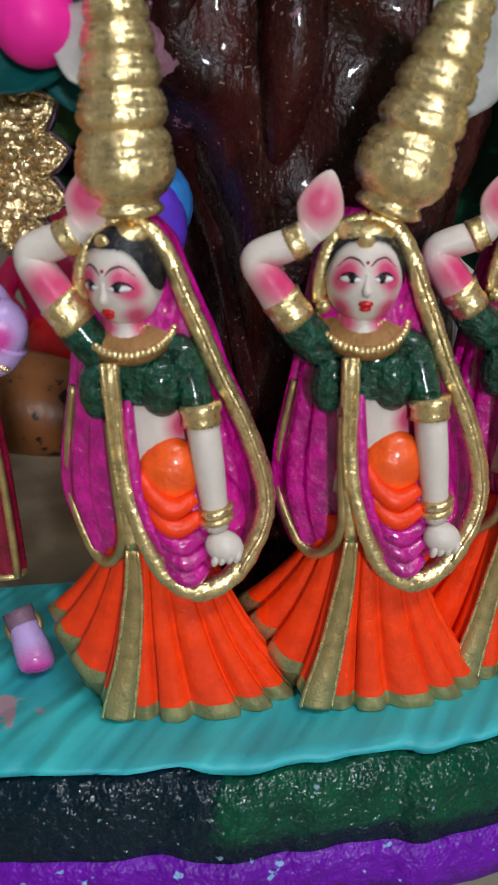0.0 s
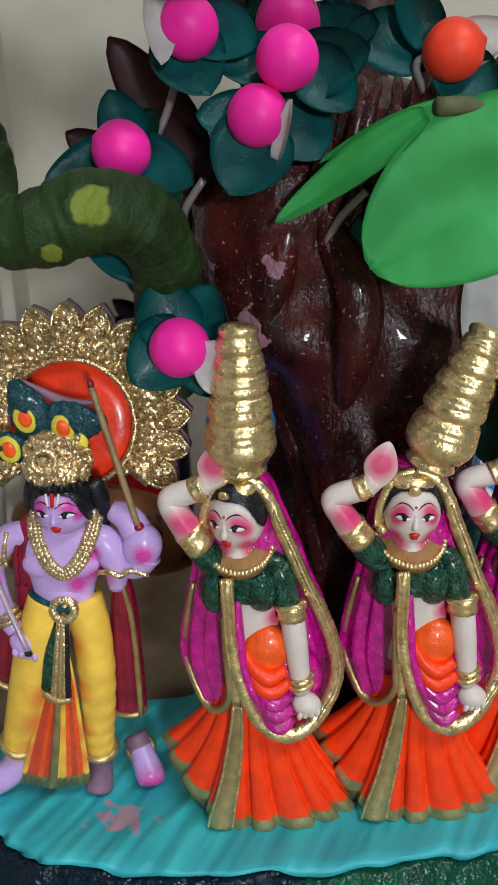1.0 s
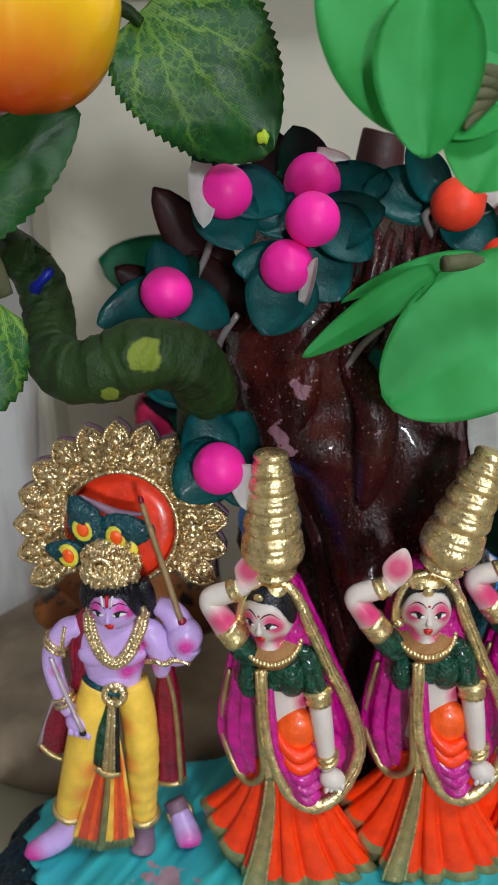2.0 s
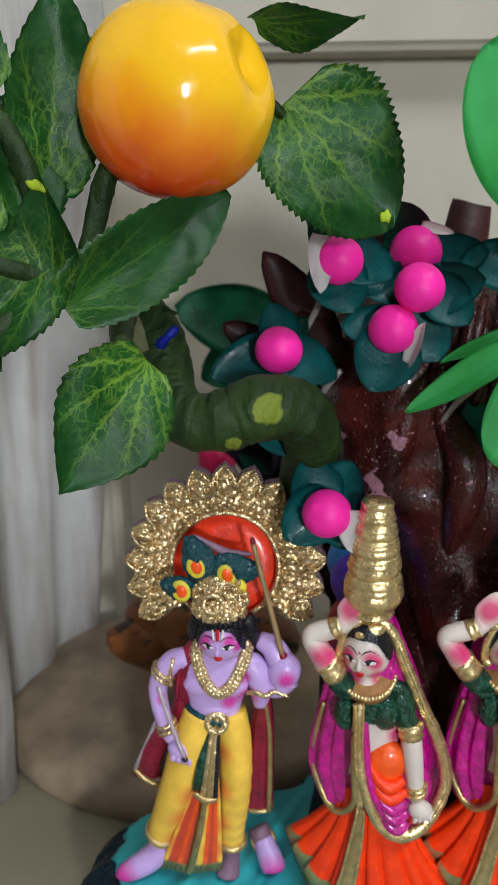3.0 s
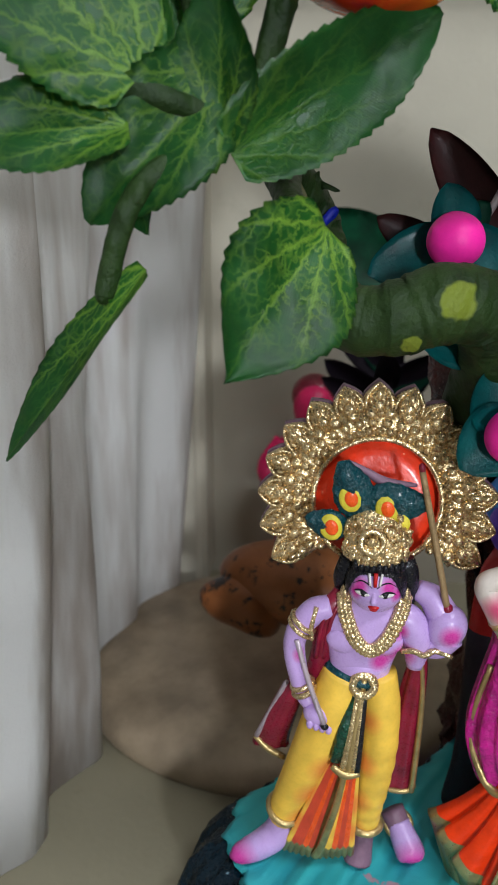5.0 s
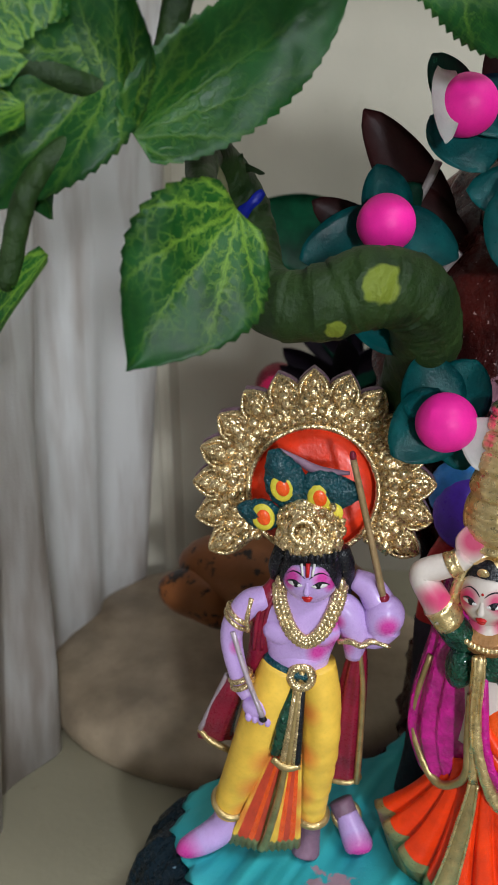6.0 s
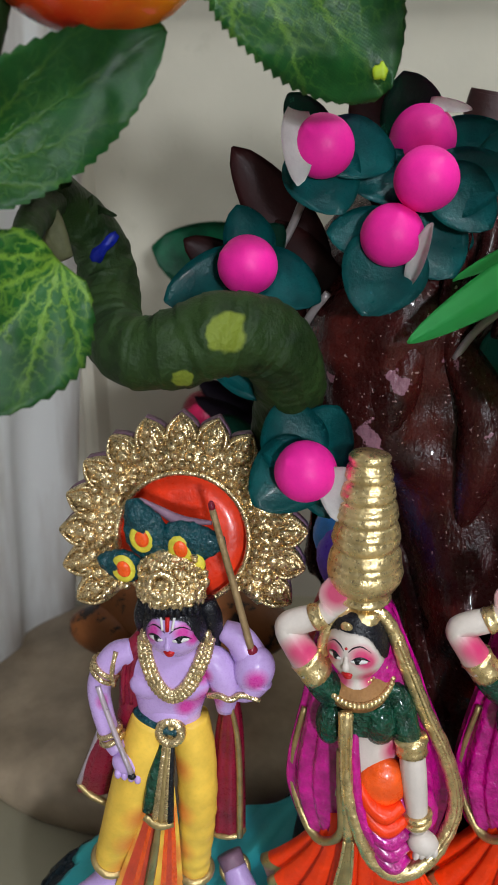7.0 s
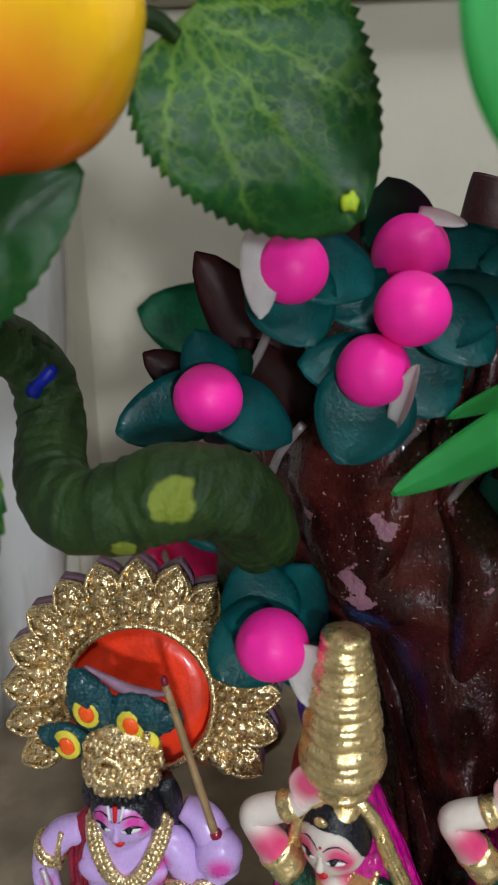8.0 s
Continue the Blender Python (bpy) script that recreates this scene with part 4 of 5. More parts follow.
    loft(bm, [(24.6, 2.0, 29.5, 5.0, 3.0), (24.8, 1.8, 33, 5.0, 3.0), (25.4, -0.6, 52, 4.6, 3.2), (26.4, -3.4, 70, 3.6, 3.2), (27.0, -5.6, 80, 2.4, 2.6), (27.2, -6.4, 83, 1.2, 1.4)], 36, MA, 6, lambda a, z: 1 + 0.09 * math.sin(8 * a))
    tube(bm, [(27.4, -8.6, 82), (28.8, -5.6, 68), (29.0, -3.0, 50), (28.6, -0.6, 30)], [0.6, 0.9, 1.0, 1.0], 8, GD, 5)
    hoop(bm, (24.6, 2.0, 30), (4.9, 3.0), 0.9, GD)
    # trousers with stacked folds, cuffs, feet
    lp = spline([(6.6, -6.2, 76, 6.6), (3.2, -6.6, 64, 7.4), (-1.2, -6.2, 50, 6.8), (-5.6, -4.4, 36, 6.0), (-9.2, -2.4, 25, 5.2), (-10.8, -1.2, 17, 4.8)], 3)
    tube(bm, [p[:3] for p in lp], [p[3] for p in lp], 24, YE, 3)
    rp = spline([(15.4, -6.2, 76, 5.6), (17.2, -6.6, 64, 5.6), (17.2, -5.6, 48, 5.4), (16.2, -3.6, 34, 5.0), (15.0, -1.6, 22, 4.6), (14.8, -0.8, 15, 4.4)], 4)
    puff = [(*p[:3], p[3] * (1 + 0.055 * (i % 2) * (1 if i > 6 else 0.3))) for i, p in enumerate(rp)]
    tube(bm, [p[:3] for p in puff], [p[3] for p in puff], 24, YE, 3)
    hoop(bm, (-10.4, -1.6, 20.4), (5.2, 5.2), 1.2, GD, (14, 20, 0))
    hoop(bm, (14.9, -1.2, 18.0), (4.8, 4.7), 1.3, GD, (14, 8, 0))
    tube(bm, [(-10.8, -1, 16), (-12.4, -1.6, 11), (-16.4, -3.0, 7.6), (-21.6, -4.2, 4.8), (-25.4, -4.8, 3.2), (-27.4, -5.0, 2.4)], [4.4, 4.8, 4.6, 4.0, 2.9, 0.9], 16, LI, 6, 1.0)
    tube(bm, [(14.6, 0, 16), (14.2, 0.2, 8), (13.4, -0.6, 2.0), (13.2, -1.0, 0.6)], [3.8, 3.8, 4.6, 4.2], 14, MV, 4)
    tube(bm, [(24.2, 8.4, 14.5), (26.4, 6.0, 10.5)], [4.0, 3.9], 14, MV, 4)
    tube(bm, [(26.2, 6.2, 11.4), (27.6, 4.2, 8.8), (29.2, 2.0, 6.2), (30.4, 0.2, 4.4), (31.0, -1.0, 3.4), (31.2, -1.6, 2.8)], [3.7, 4.2, 4.6, 4.6, 3.6, 1.4], 18, LI, 6)
    hoop(bm, (26.3, 6.1, 10.8), (4.0, 3.9), 1.0, GD, (40, 0, 0))
    # pleated front panel in painted stripes
    stripes = [YE, BR, BR, OR, BR, GD, YE, YE, OR, BR, OR, YE]
    cols = len(stripes) * 2
    grid = []
    for j in range(13):
        v = j / 12
        row = []
        for i in range(cols + 1):
            u = i / cols
            x = 9.4 + (u - 0.5) * (4.0 + 19.0 * v ** 0.9) - 9.0 * v
            y = -11.0 - 1.6 * math.sin(u * math.pi) - 0.9 * (i % 2) + 6.4 * v
            row.append(bm.verts.new(Vector((x, y, 58 - 51.5 * v + 1.4 * abs(u - 0.5))) * 0.001))
        grid.append(row)
    back = [[bm.verts.new(p.co + Vector((0, 0.006, 0))) for p in row] for row in (grid[0], grid[-1])]
    for j in range(12):
        for i in range(cols):
            mi = GD if j == 11 else stripes[i // 2]
            bm.faces.new((grid[j][i], grid[j][i + 1], grid[j + 1][i + 1], grid[j + 1][i])).material_index = mi
    for i in range(cols):
        bm.faces.new((grid[-1][i], grid[-1][i + 1], back[1][i + 1], back[1][i])).material_index = GD
    # belt, buckle, ribbons
    hoop(bm, (10.4, -6.6, 76.0), (8.6, 4.6), 1.8, TE, (10, 10, 0), 36, 10)
    hoop(bm, (11.4, -12.0, 75.0), (3.0, 3.0), 1.4, G, (78, 0, 0), 24, 10)
    ell(bm, (11.4, -11.8, 75.0), (1.6, 1.0, 1.8), GD, seg=10, rings=8)
    tube(bm, [(9.6, -12.2, 72), (6.8, -13.6, 61), (4.4, -14.0, 50)], [1.0, 1.9, 1.5], 10, GR, 5, 0.6)
    for x0, x1, mi in ((10.2, 6.6, G), (11.0, 8.2, GD), (12.0, 10.6, BK), (11.6, 9.6, G)):
        tube(bm, [(x0, -12.8, 73), (0.5 * (x0 + x1), -14.4, 60), (x1, -14.6, 47.5)], [0.8, 1.0, 1.2], 8, mi, 5, 0.7)
    tube(bm, [(3.6, -14.2, 48.5), (7.4, -15.0, 46.4), (11.6, -14.6, 47)], [1.1, 1.4, 1.1], 8, GD, 5, 0.7)
    tube(bm, [(7.4, -14.0, 46), (5.2, -12.4, 32), (1.6, -8.8, 14), (-0.4, -6.8, 7.2)], [0.8, 1.1, 1.3, 1.4], 8, GD, 5, 0.6)
    ob = finish("clay_doll", bm, [GOLD_CAST, GOLD_DULL, LILAC, YELLOW, BRICK_RED, MAROON, GREEN_BLOUSE, TEAL_FEATHER, LEMON, FLAME, BLACK, RED, EYE_WHITE, HALO_RED, MAUVE, SILVER, STICK])
    ob.matrix_world = m
    return tagged(ob, "lilac painted clay doll with gold sunburst halo and yellow trousers", "figurine")

# ---- room ----


def box(name, lo, hi, mat, label, category, bevel=0.0):
    bm = bmesh.new()
    bmesh.ops.create_cube(bm, size=1)
    for v in bm.verts:
        v.co = Vector([lo[i] + (v.co[i] + 0.5) * (hi[i] - lo[i]) for i in range(3)])
    if bevel:
        bmesh.ops.bevel(bm, geom=bm.edges[:], offset=bevel, segments=3, affect="EDGES")
    ob = finish(name, bm, mat, smooth=False)
    return tagged(ob, label, category, kind="structure")


FLOOR_Z = -0.036
LEDGE_Z = 0.318
box("floor", (-1.6, -1.6, FLOOR_Z - 0.05), (1.6, 0.62, FLOOR_Z), TABLE, "worn cream painted shelf top under the display", "floor")
box("wall_north", (-1.6, 0.43, FLOOR_Z), (1.6, 0.62, LEDGE_Z), WALL, "cream painted wall behind the display", "wall")
box("wall_north_upper", (-1.6, 0.40, LEDGE_Z + 0.0005), (1.6, 0.62, 1.5), WALL, "cream painted upper wall with projecting edge", "wall", 0.004)
box("wall_south", (-1.6, -1.7, FLOOR_Z), (1.6, -1.6, 1.5), UNSEEN_WALL, "unseen wall across the room, added dark to keep reflections low", "wall")
box("wall_west", (-1.7, -1.7, FLOOR_Z), (-1.6, 0.62, 1.5), UNSEEN_WALL, "unseen side wall, added dark to keep reflections low", "wall")
box("wall_east", (1.6, -1.7, FLOOR_Z), (1.7, 0.62, 1.5), UNSEEN_WALL, "unseen side wall, added dark to keep reflections low", "wall")
box("ceiling", (-1.7, -1.7, 1.5), (1.7, 0.62, 1.6), CEILING, "white painted ceiling", "ceiling")


def added_window():
    """An unseen glowing window, added to the wall across the room behind the front right lamp."""
    ob = thing("window_1", "unseen glowing window with a white frame, added behind the lamp", "window", kind="structure")
    c = Vector((0.425, -1.595, 0.475))
    pane = bpy.data.materials.new("glowing_pane")
    _, _, _, pbs = nodes_of(pane)
    pbs.inputs["Base Color"].default_value = (0.8, 0.85, 0.9, 1)
    pbs.inputs["Emission Color"].default_value = (0.90, 0.95, 1.0, 1)
    pbs.inputs["Emission Strength"].default_value = 3.0
    for name, hx, hz, dx, dz, deep, mat in (("pane", 0.11, 0.14, 0, 0, 0.002, pane), ("window_frame", 0.125, 0.012, 0, 0.15, 0.014, CEILING), ("window_frame", 0.125, 0.012, 0, -0.15, 0.014, CEILING), ("window_frame", 0.012, 0.138, 0.119, 0, 0.014, CEILING), ("window_frame", 0.012, 0.138, -0.119, 0, 0.014, CEILING)):
        bm = bmesh.new()
        bmesh.ops.create_cube(bm, size=2)
        for v in bm.verts:
            v.co = c + Vector((dx + v.co.x * hx, v.co.y * deep, dz + v.co.z * hz))
        part(name, bm, mat, ob, smooth=False)
    return ob


added_window()


def curtain():
    """White cloth hanging in folds, its foot on the shelf."""
    ob = thing("curtain", "white cotton cloth hanging in soft folds", "curtain")
    bm = bmesh.new()
    path = spline([(-0.30, -0.05), (-0.245, 0.06), (-0.205, 0.15), (-0.194, 0.20), (-0.197, 0.26), (-0.192, 0.32), (-0.176, 0.395)], 24)
    rows = []
    for j in range(15):
        v = j / 14
        row = []
        for i, p in enumerate(path):
            s = i / (len(path) - 1)
            swing = 0.0032 * math.sin(s * 29 + 0.8 * v) * (1 - 0.35 * v) + 0.024 * noise.noise(Vector((s * 9, v * 1.2, 1))) + 0.006 * noise.noise(Vector((s * 22, v * 2.6, 5)))
            row.append(Vector((p[0] + swing + 0.018 * v + 0.012 * math.sin(3 * v) * s, p[1] + 0.3 * swing, FLOOR_Z + 0.001 + v * 0.62)))
        rows.append(row)
    skin(bm, rows, 0, closed=False)
    bmesh.ops.solidify(bm, geom=bm.faces[:], thickness=0.0012)
    part("cloth", bm, CLOTH, ob)
    return ob


curtain()
bm = bmesh.new()
bmesh.ops.create_cube(bm, size=1)
for v in bm.verts:
    v.co = Vector((-0.30 + v.co.x * 0.285, 0.455 + v.co.y * 0.12, 0.2 + v.co.z * 0.47))
bmesh.ops.bevel(bm, geom=bm.edges[:], offset=0.006, segments=3, affect="EDGES")
tagged(finish("pillar", bm, WALL, smooth=False), "cream painted pillar in the corner of the niche", "pillar", kind="structure")


# ---- display base ----


def base_outline(n=300):
    """A long slab with a rounded end, its front edge running slightly away to the right."""
    ctrl = [(0.25, 0.235), (0.235, 0.285), (0.18, 0.312), (0.10, 0.312), (0.03, 0.300), (-0.012, 0.272), (-0.030, 0.236), (-0.046, 0.213), (-0.072, 0.207), (-0.097, 0.2015), (-0.111, 0.189), (-0.1150, 0.173), (-0.1085, 0.156), (-0.092, 0.1415), (-0.066, 0.1345),
            (-0.020, 0.1335), (0.020, 0.1375), (0.058, 0.1448), (0.12, 0.153), (0.19, 0.166), (0.235, 0.190)]
    loop = spline(ctrl + ctrl[:1], 14)[:-1]
    pts = []
    for i, p in enumerate(loop):
        a = 2 * math.pi * i / len(loop)
        d = (Vector(p) - Vector((0.068, 0.2265))).normalized()
        pts.append(Vector(p) + d * (0.0010 * math.sin(19 * a + 1) + 0.0007 * math.sin(33 * a) + 0.0005 * math.sin(61 * a)))
    return pts


def display_base():
    ob = thing("display_base", "clay base with turquoise top and dark green and purple rims", "base")
    out = base_outline()
    cen = Vector((0.068, 0.23))
    grown = lambda g, z, left=1.3: [Vector((*(cen + (p - cen) * (1 + g * (1 + left * max(0.0, (cen.x - p.x) / 0.182) ** 6) / (p - cen).length)), z + 0.0005 * math.sin(i * 0.37) + 0.0003 * math.sin(i * 0.81))) for i, p in enumerate(out)]
    bm = bmesh.new()
    rings = [[Vector((*(cen + (p - cen) * k), 0.0003 * math.sin(14 * k + i * 0.17))) for i, p in enumerate(out)] for k in np.linspace(0.02, 0.985, 26)]
    rings.append(grown(0, -0.0012))
    skin(bm, rings)
    part("top", bm, TEAL_TOP, ob, "turquoise brushed top")
    bm = bmesh.new()
    skin(bm, [grown(-0.006, -0.006), grown(-0.0006, -0.0019), grown(0.0018, -0.0032), grown(0.0046, -0.009), grown(0.0060, -0.017), grown(0.0066, -0.0222), grown(0.0064, -0.0234), grown(0.0, -0.0245)], cap=False)
    part("green_rim", bm, RIM_GREEN, ob, "dark green speckled rim")
    bm = bmesh.new()
    skin(bm, [grown(0.0, -0.0215, 0), grown(0.0072, -0.0218, 0), grown(0.0088, -0.0245, 0), grown(0.0094, -0.030, 0), grown(0.009, -0.0354, 0), grown(0.0, -0.0357, 0)])
    part("purple_rim", bm, RIM_PURPLE, ob, "purple rim with pale blue flecks")
    return ob


display_base()

# ---- tree ----


def lump_noise(p, s, seed):
    return noise.noise(Vector(p) * s + Vector((seed, 0, 0)))


def papier_tree():
    ob = thing("tree", "papier-mache tree with glossy dark brown trunk and pink balls", "tree")
    bm = bmesh.new()
    def hollow(x, y, z):
        """The arched niche in the trunk: how far the surface lies back."""
        k = math.exp(-((x + 0.020) / 0.016) ** 2) / (1 + math.exp((z - 0.132) / 0.004))
        return y + 0.030 * k * (1.0 if y < 0.225 else 0.0)

    secs = spline([(0.020, 0.225, -0.001, 0.062, 0.050), (0.019, 0.223, 0.012, 0.055, 0.046), (0.016, 0.222, 0.05, 0.046, 0.041), (0.012, 0.222, 0.10, 0.046, 0.040),
                   (0.008, 0.222, 0.14, 0.050, 0.042), (0.005, 0.224, 0.17, 0.050, 0.042), (0.003, 0.226, 0.195, 0.042, 0.037), (0.002, 0.23, 0.21, 0.03, 0.028), (0.002, 0.232, 0.217, 0.012, 0.012)], 9)
    rings = []
    for x, y, z, rx, ry in secs:
        ring = []
        for i in range(120):
            a = 2 * math.pi * i / 120
            tw = a + 1.6 * z / 0.2
            k = 1 + 0.07 * math.sin(5 * tw) + 0.05 * math.sin(8 * tw + 26 * z) + 0.22 * lump_noise((math.cos(a), math.sin(a), z * 18), 1.6, 3) + 0.05 * lump_noise((math.cos(a), math.sin(a), z * 24), 5, 9) + 0.03 * lump_noise((math.cos(a), math.sin(a), z * 20), 11, 4)
            px, py = x + rx * k * math.cos(a), y + ry * k * math.sin(a)
            ring.append(Vector((px, hollow(px, py, z), z)))
        rings.append(ring)
    skin(bm, rings)
    random.seed(11)
    for k in range(6):
        a, drift = math.pi * (1.0 + 1.05 * (k + 0.5 * random.random()) / 8), random.uniform(-0.9, 0.9)
        lo, hi = random.choice((0, 0, 3, 6)), random.choice((8, 10, 12))
        pts, rad = [], []
        for j in range(lo, hi + 1):
            x, y, z, rx, ry = secs[min(len(secs) - 1, int(j * 5.2))]
            b = a + drift * j / 12 + 0.12 * math.sin(j * 1.3 + k)
            px, py = x + rx * 0.90 * math.cos(b), y + ry * 0.90 * math.sin(b)
            pts.append((px, hollow(px, py, z), z))
            rad.append((0.0035 + 0.0045 * random.random()) * (0.35 if j in (lo, hi) else 1.0))
        tube(bm, pts, rad, 12, 0, 4, unit=1.0)
    part("trunk", bm, BARK, ob, "glossy dark brown lumpy trunk")
    limbs = [
        [(0.010, 0.232, 0.200, 0.0125), (0.0128, 0.234, 0.218, 0.0100), (0.0150, 0.235, 0.236, 0.0082), (0.0156, 0.235, 0.2395, 0.0076)],
        [(0.036, 0.228, 0.185, 0.014), (0.052, 0.228, 0.205, 0.010), (0.064, 0.226, 0.222, 0.007)],
        [(0.02, 0.205, 0.185, 0.011), (0.029, 0.206, 0.203, 0.009), (0.036, 0.210, 0.222, 0.006)],
    ]
    for pts in limbs:
        bm = bmesh.new()
        P = spline(pts, 6)
        tube(bm, [p[:3] for p in P], [p[3] * 0.95 for p in P], 18, 0, 2, 0.5, unit=1.0)
        part("limb", bm, BARK_SMOOTH, ob)
    random.seed(31)
    for k in range(7):
        x = 0.002 + 0.0048 * k
        bm = bmesh.new()
        tube(bm, [(x - 0.006, 0.186, 0.176), (x - 0.002 + random.uniform(-0.002, 0.002), 0.184, 0.188), (x + random.uniform(-0.002, 0.002), 0.188, 0.200), (x + 0.003, 0.198, 0.212)], [0.0012, 0.0026, 0.0024, 0.0012], 10, 0, 5, unit=1.0, bumps=0.08)
        part("root_strand", bm, BARK, ob)
    for pts in ([(-0.041, 0.1945, 0.172), (-0.038, 0.190, 0.180), (-0.033, 0.188, 0.187)], [(-0.047, 0.193, 0.196), (-0.043, 0.192, 0.203), (-0.040, 0.190, 0.21)],
                [(0.000, 0.183, 0.171), (0.004, 0.181, 0.178), (0.010, 0.180, 0.184)], [(-0.0405, 0.178, 0.150), (-0.039, 0.172, 0.150), (-0.038, 0.166, 0.149)],
                [(0.028, 0.196, 0.205), (0.023, 0.192, 0.214), (0.026, 0.190, 0.217)]):
        bm = bmesh.new()
        tube(bm, pts, 0.0011, 8, 0, 6, unit=1.0)
        part("wire", bm, WIRE, ob, "grey wire stem")
    return ob


def paper_leaf(name, parent, at, along, face_dir, length, width, cup, mat, curl=0.25, label=""):
    """A cupped, pointed oval of painted paper."""
    a = Vector(along).normalized()
    nrm = Vector(face_dir)
    nrm = (nrm - a * nrm.dot(a)).normalized()
    s = a.cross(nrm)
    bm = bmesh.new()
    uvl = bm.loops.layers.uv.new("UVMap")
    nu, nv = 12, 8
    rows = []
    for i in range(nu + 1):
        u = i / nu
        w = width * 0.5 * (math.sin(math.pi * min(1, 0.08 + 0.92 * u) ** 0.80) ** 0.60 if u < 1 else 0.02) + 0.0002
        row = []
        for j in range(nv + 1):
            v = -1 + 2 * j / nv
            row.append(Vector(at) + a * (length * u) + s * (w * v) + nrm * (0.36 * cup * (v * v) * w * 2.0 + curl * 0.55 * length * (u * u) - 0.0004 * math.cos(v * 1.5)))
        rows.append(row)
    skin(bm, rows, 0, closed=False)
    bmesh.ops.solidify(bm, geom=bm.faces[:], thickness=0.0004)
    return part(name, bm, mat, parent, label)


papier = papier_tree()
for at, tip, width, curl in (((-0.036, 0.206, 0.190), (-0.0600, 0.2085, 0.2235), 0.0175, 0.12), ((-0.052, 0.205, 0.186), (-0.0735, 0.2060, 0.1995), 0.0125, 0.10), ((-0.014, 0.208, 0.208), (-0.0262, 0.2085, 0.2415), 0.0190, 0.10), ((-0.030, 0.204, 0.180), (-0.048, 0.199, 0.205), 0.014, 0.15)):
    grow = Vector(tip) - Vector(at)
    paper_leaf("brown_leaf", papier, at, grow, (0.25, -1, 0.15), grow.length, width, 0.45, BARK_SMOOTH, curl, "pointed dark brown paper leaf")


def bud(at, r, mat, leaves, label):
    """A painted ball held by paper leaves: (direction of growth, facing, length, width, cup, painted or bare)."""
    bm = bmesh.new()
    c = Vector(at)
    ell(bm, (0, 0, 0), (r, r, r * 0.98), 0, (0, 0, 0), 36, 22, unit=1.0, lump=lambda d: 1 + 0.10 * max(0, d.dot(Vector((-0.35 + 40 * (at[0] + 0.03), -0.7, 0.65)).normalized())) ** 90 + 0.008 * math.sin(4 * d.x + 3 * d.z))
    ball = part("ball", bm, mat, papier, label)
    ball.location = c
    for along, facing, length, width, cup, tone, shift in leaves:
        root = Vector(shift)
        paper_leaf("paper_leaf", ball, root, along, facing, length, width, cup, tone)
    return ball


T, W, D = PAPER_TEAL, PAPER_WHITE, PAPER_DEEP
R0 = 0.0077
PINK = "matt fluorescent pink ball"
bud((-0.0352, 0.1811, 0.2228), R0, PINK_BALL, [((0.5, -0.2, -0.9), (0.1, -0.9, 0.3), 0.019, 0.019, 0.3, T, (-0.004, 0.003, 0.000)), ((0.9, -0.1, -0.35), (-0.1, -1, 0.3), 0.019, 0.015, 0.35, T, (0, 0.004, 0.002)),
    ((-0.05, -0.25, -1.0), (0.55, -0.9, 0), 0.018, 0.0090, 0.3, W, (-0.0062, -0.003, 0.008)), ((-0.6, 0.1, 0.8), (0.2, -1, 0.2), 0.015, 0.011, 0.3, D, (0.0, 0.006, 0.0))], PINK)
bud((-0.0535, 0.1814, 0.1948), R0, PINK_BALL, [((0.85, -0.2, -0.45), (0, -1, 0.4), 0.0215, 0.015, 0.3, T, (0, 0.004, 0)), ((-0.95, 0.0, -0.4), (0.1, -0.9, 0.5), 0.026, 0.017, 0.3, T, (0.002, 0.007, -0.001)),
    ((-0.35, -0.05, 1.0), (0.1, -1, -0.1), 0.0155, 0.013, 0.3, T, (0.002, 0.006, 0)), ((0.55, 0.0, 0.6), (0, -1, 0), 0.013, 0.01, 0.3, D, (0, 0.007, 0))], PINK)
bud((-0.0181, 0.1769, 0.2023), R0, PINK_BALL, [((-0.45, -0.25, -0.9), (0.0, -1, 0.25), 0.021, 0.021, 0.25, T, (0.002, 0.002, -0.001)), ((-1.0, -0.05, 0.05), (0, -1, 0.3), 0.019, 0.014, 0.3, T, (0.003, 0.007, -0.001)),
    ((0.55, -0.15, -0.8), (0.2, -1, 0.2), 0.021, 0.021, 0.2, T, (0.004, 0.009, 0.006)), ((0.35, -0.35, 0.9), (-0.75, -0.5, 0), 0.0155, 0.0055, 0.5, W, (0.0045, -0.0025, -0.0105)), ((0.75, 0.05, -0.2), (0, -1, 0.1), 0.02, 0.02, 0.2, T, (0.002, 0.012, 0.002))], PINK)
bud((-0.0108, 0.1761, 0.2151), R0, PINK_BALL, [((0.9, -0.1, 0.25), (-0.2, -1, 0), 0.0205, 0.016, 0.3, T, (0.001, 0.008, -0.003)), ((0.75, -0.1, -0.75), (-0.1, -1, 0.2), 0.018, 0.015, 0.3, T, (0.004, 0.007, 0.001)), ((-0.95, 0, -0.1), (0.1, -1, 0.2), 0.018, 0.013, 0.3, T, (0, 0.009, 0.001))], PINK)
bud((-0.0104, 0.1906, 0.2248), R0 * 1.08, PINK_BALL, [((-0.25, -0.2, 1.0), (0.2, -1, -0.2), 0.0165, 0.016, 0.55, D, (-0.002, 0.005, 0.0)), ((0.8, -0.35, -0.25), (-0.2, -0.9, 0.4), 0.011, 0.0032, 0.3, W, (0.001, -0.001, 0.0084)), ((0.95, 0.0, 0.1), (0, -1, 0.2), 0.022, 0.015, 0.3, T, (0.002, 0.006, -0.003))], PINK)
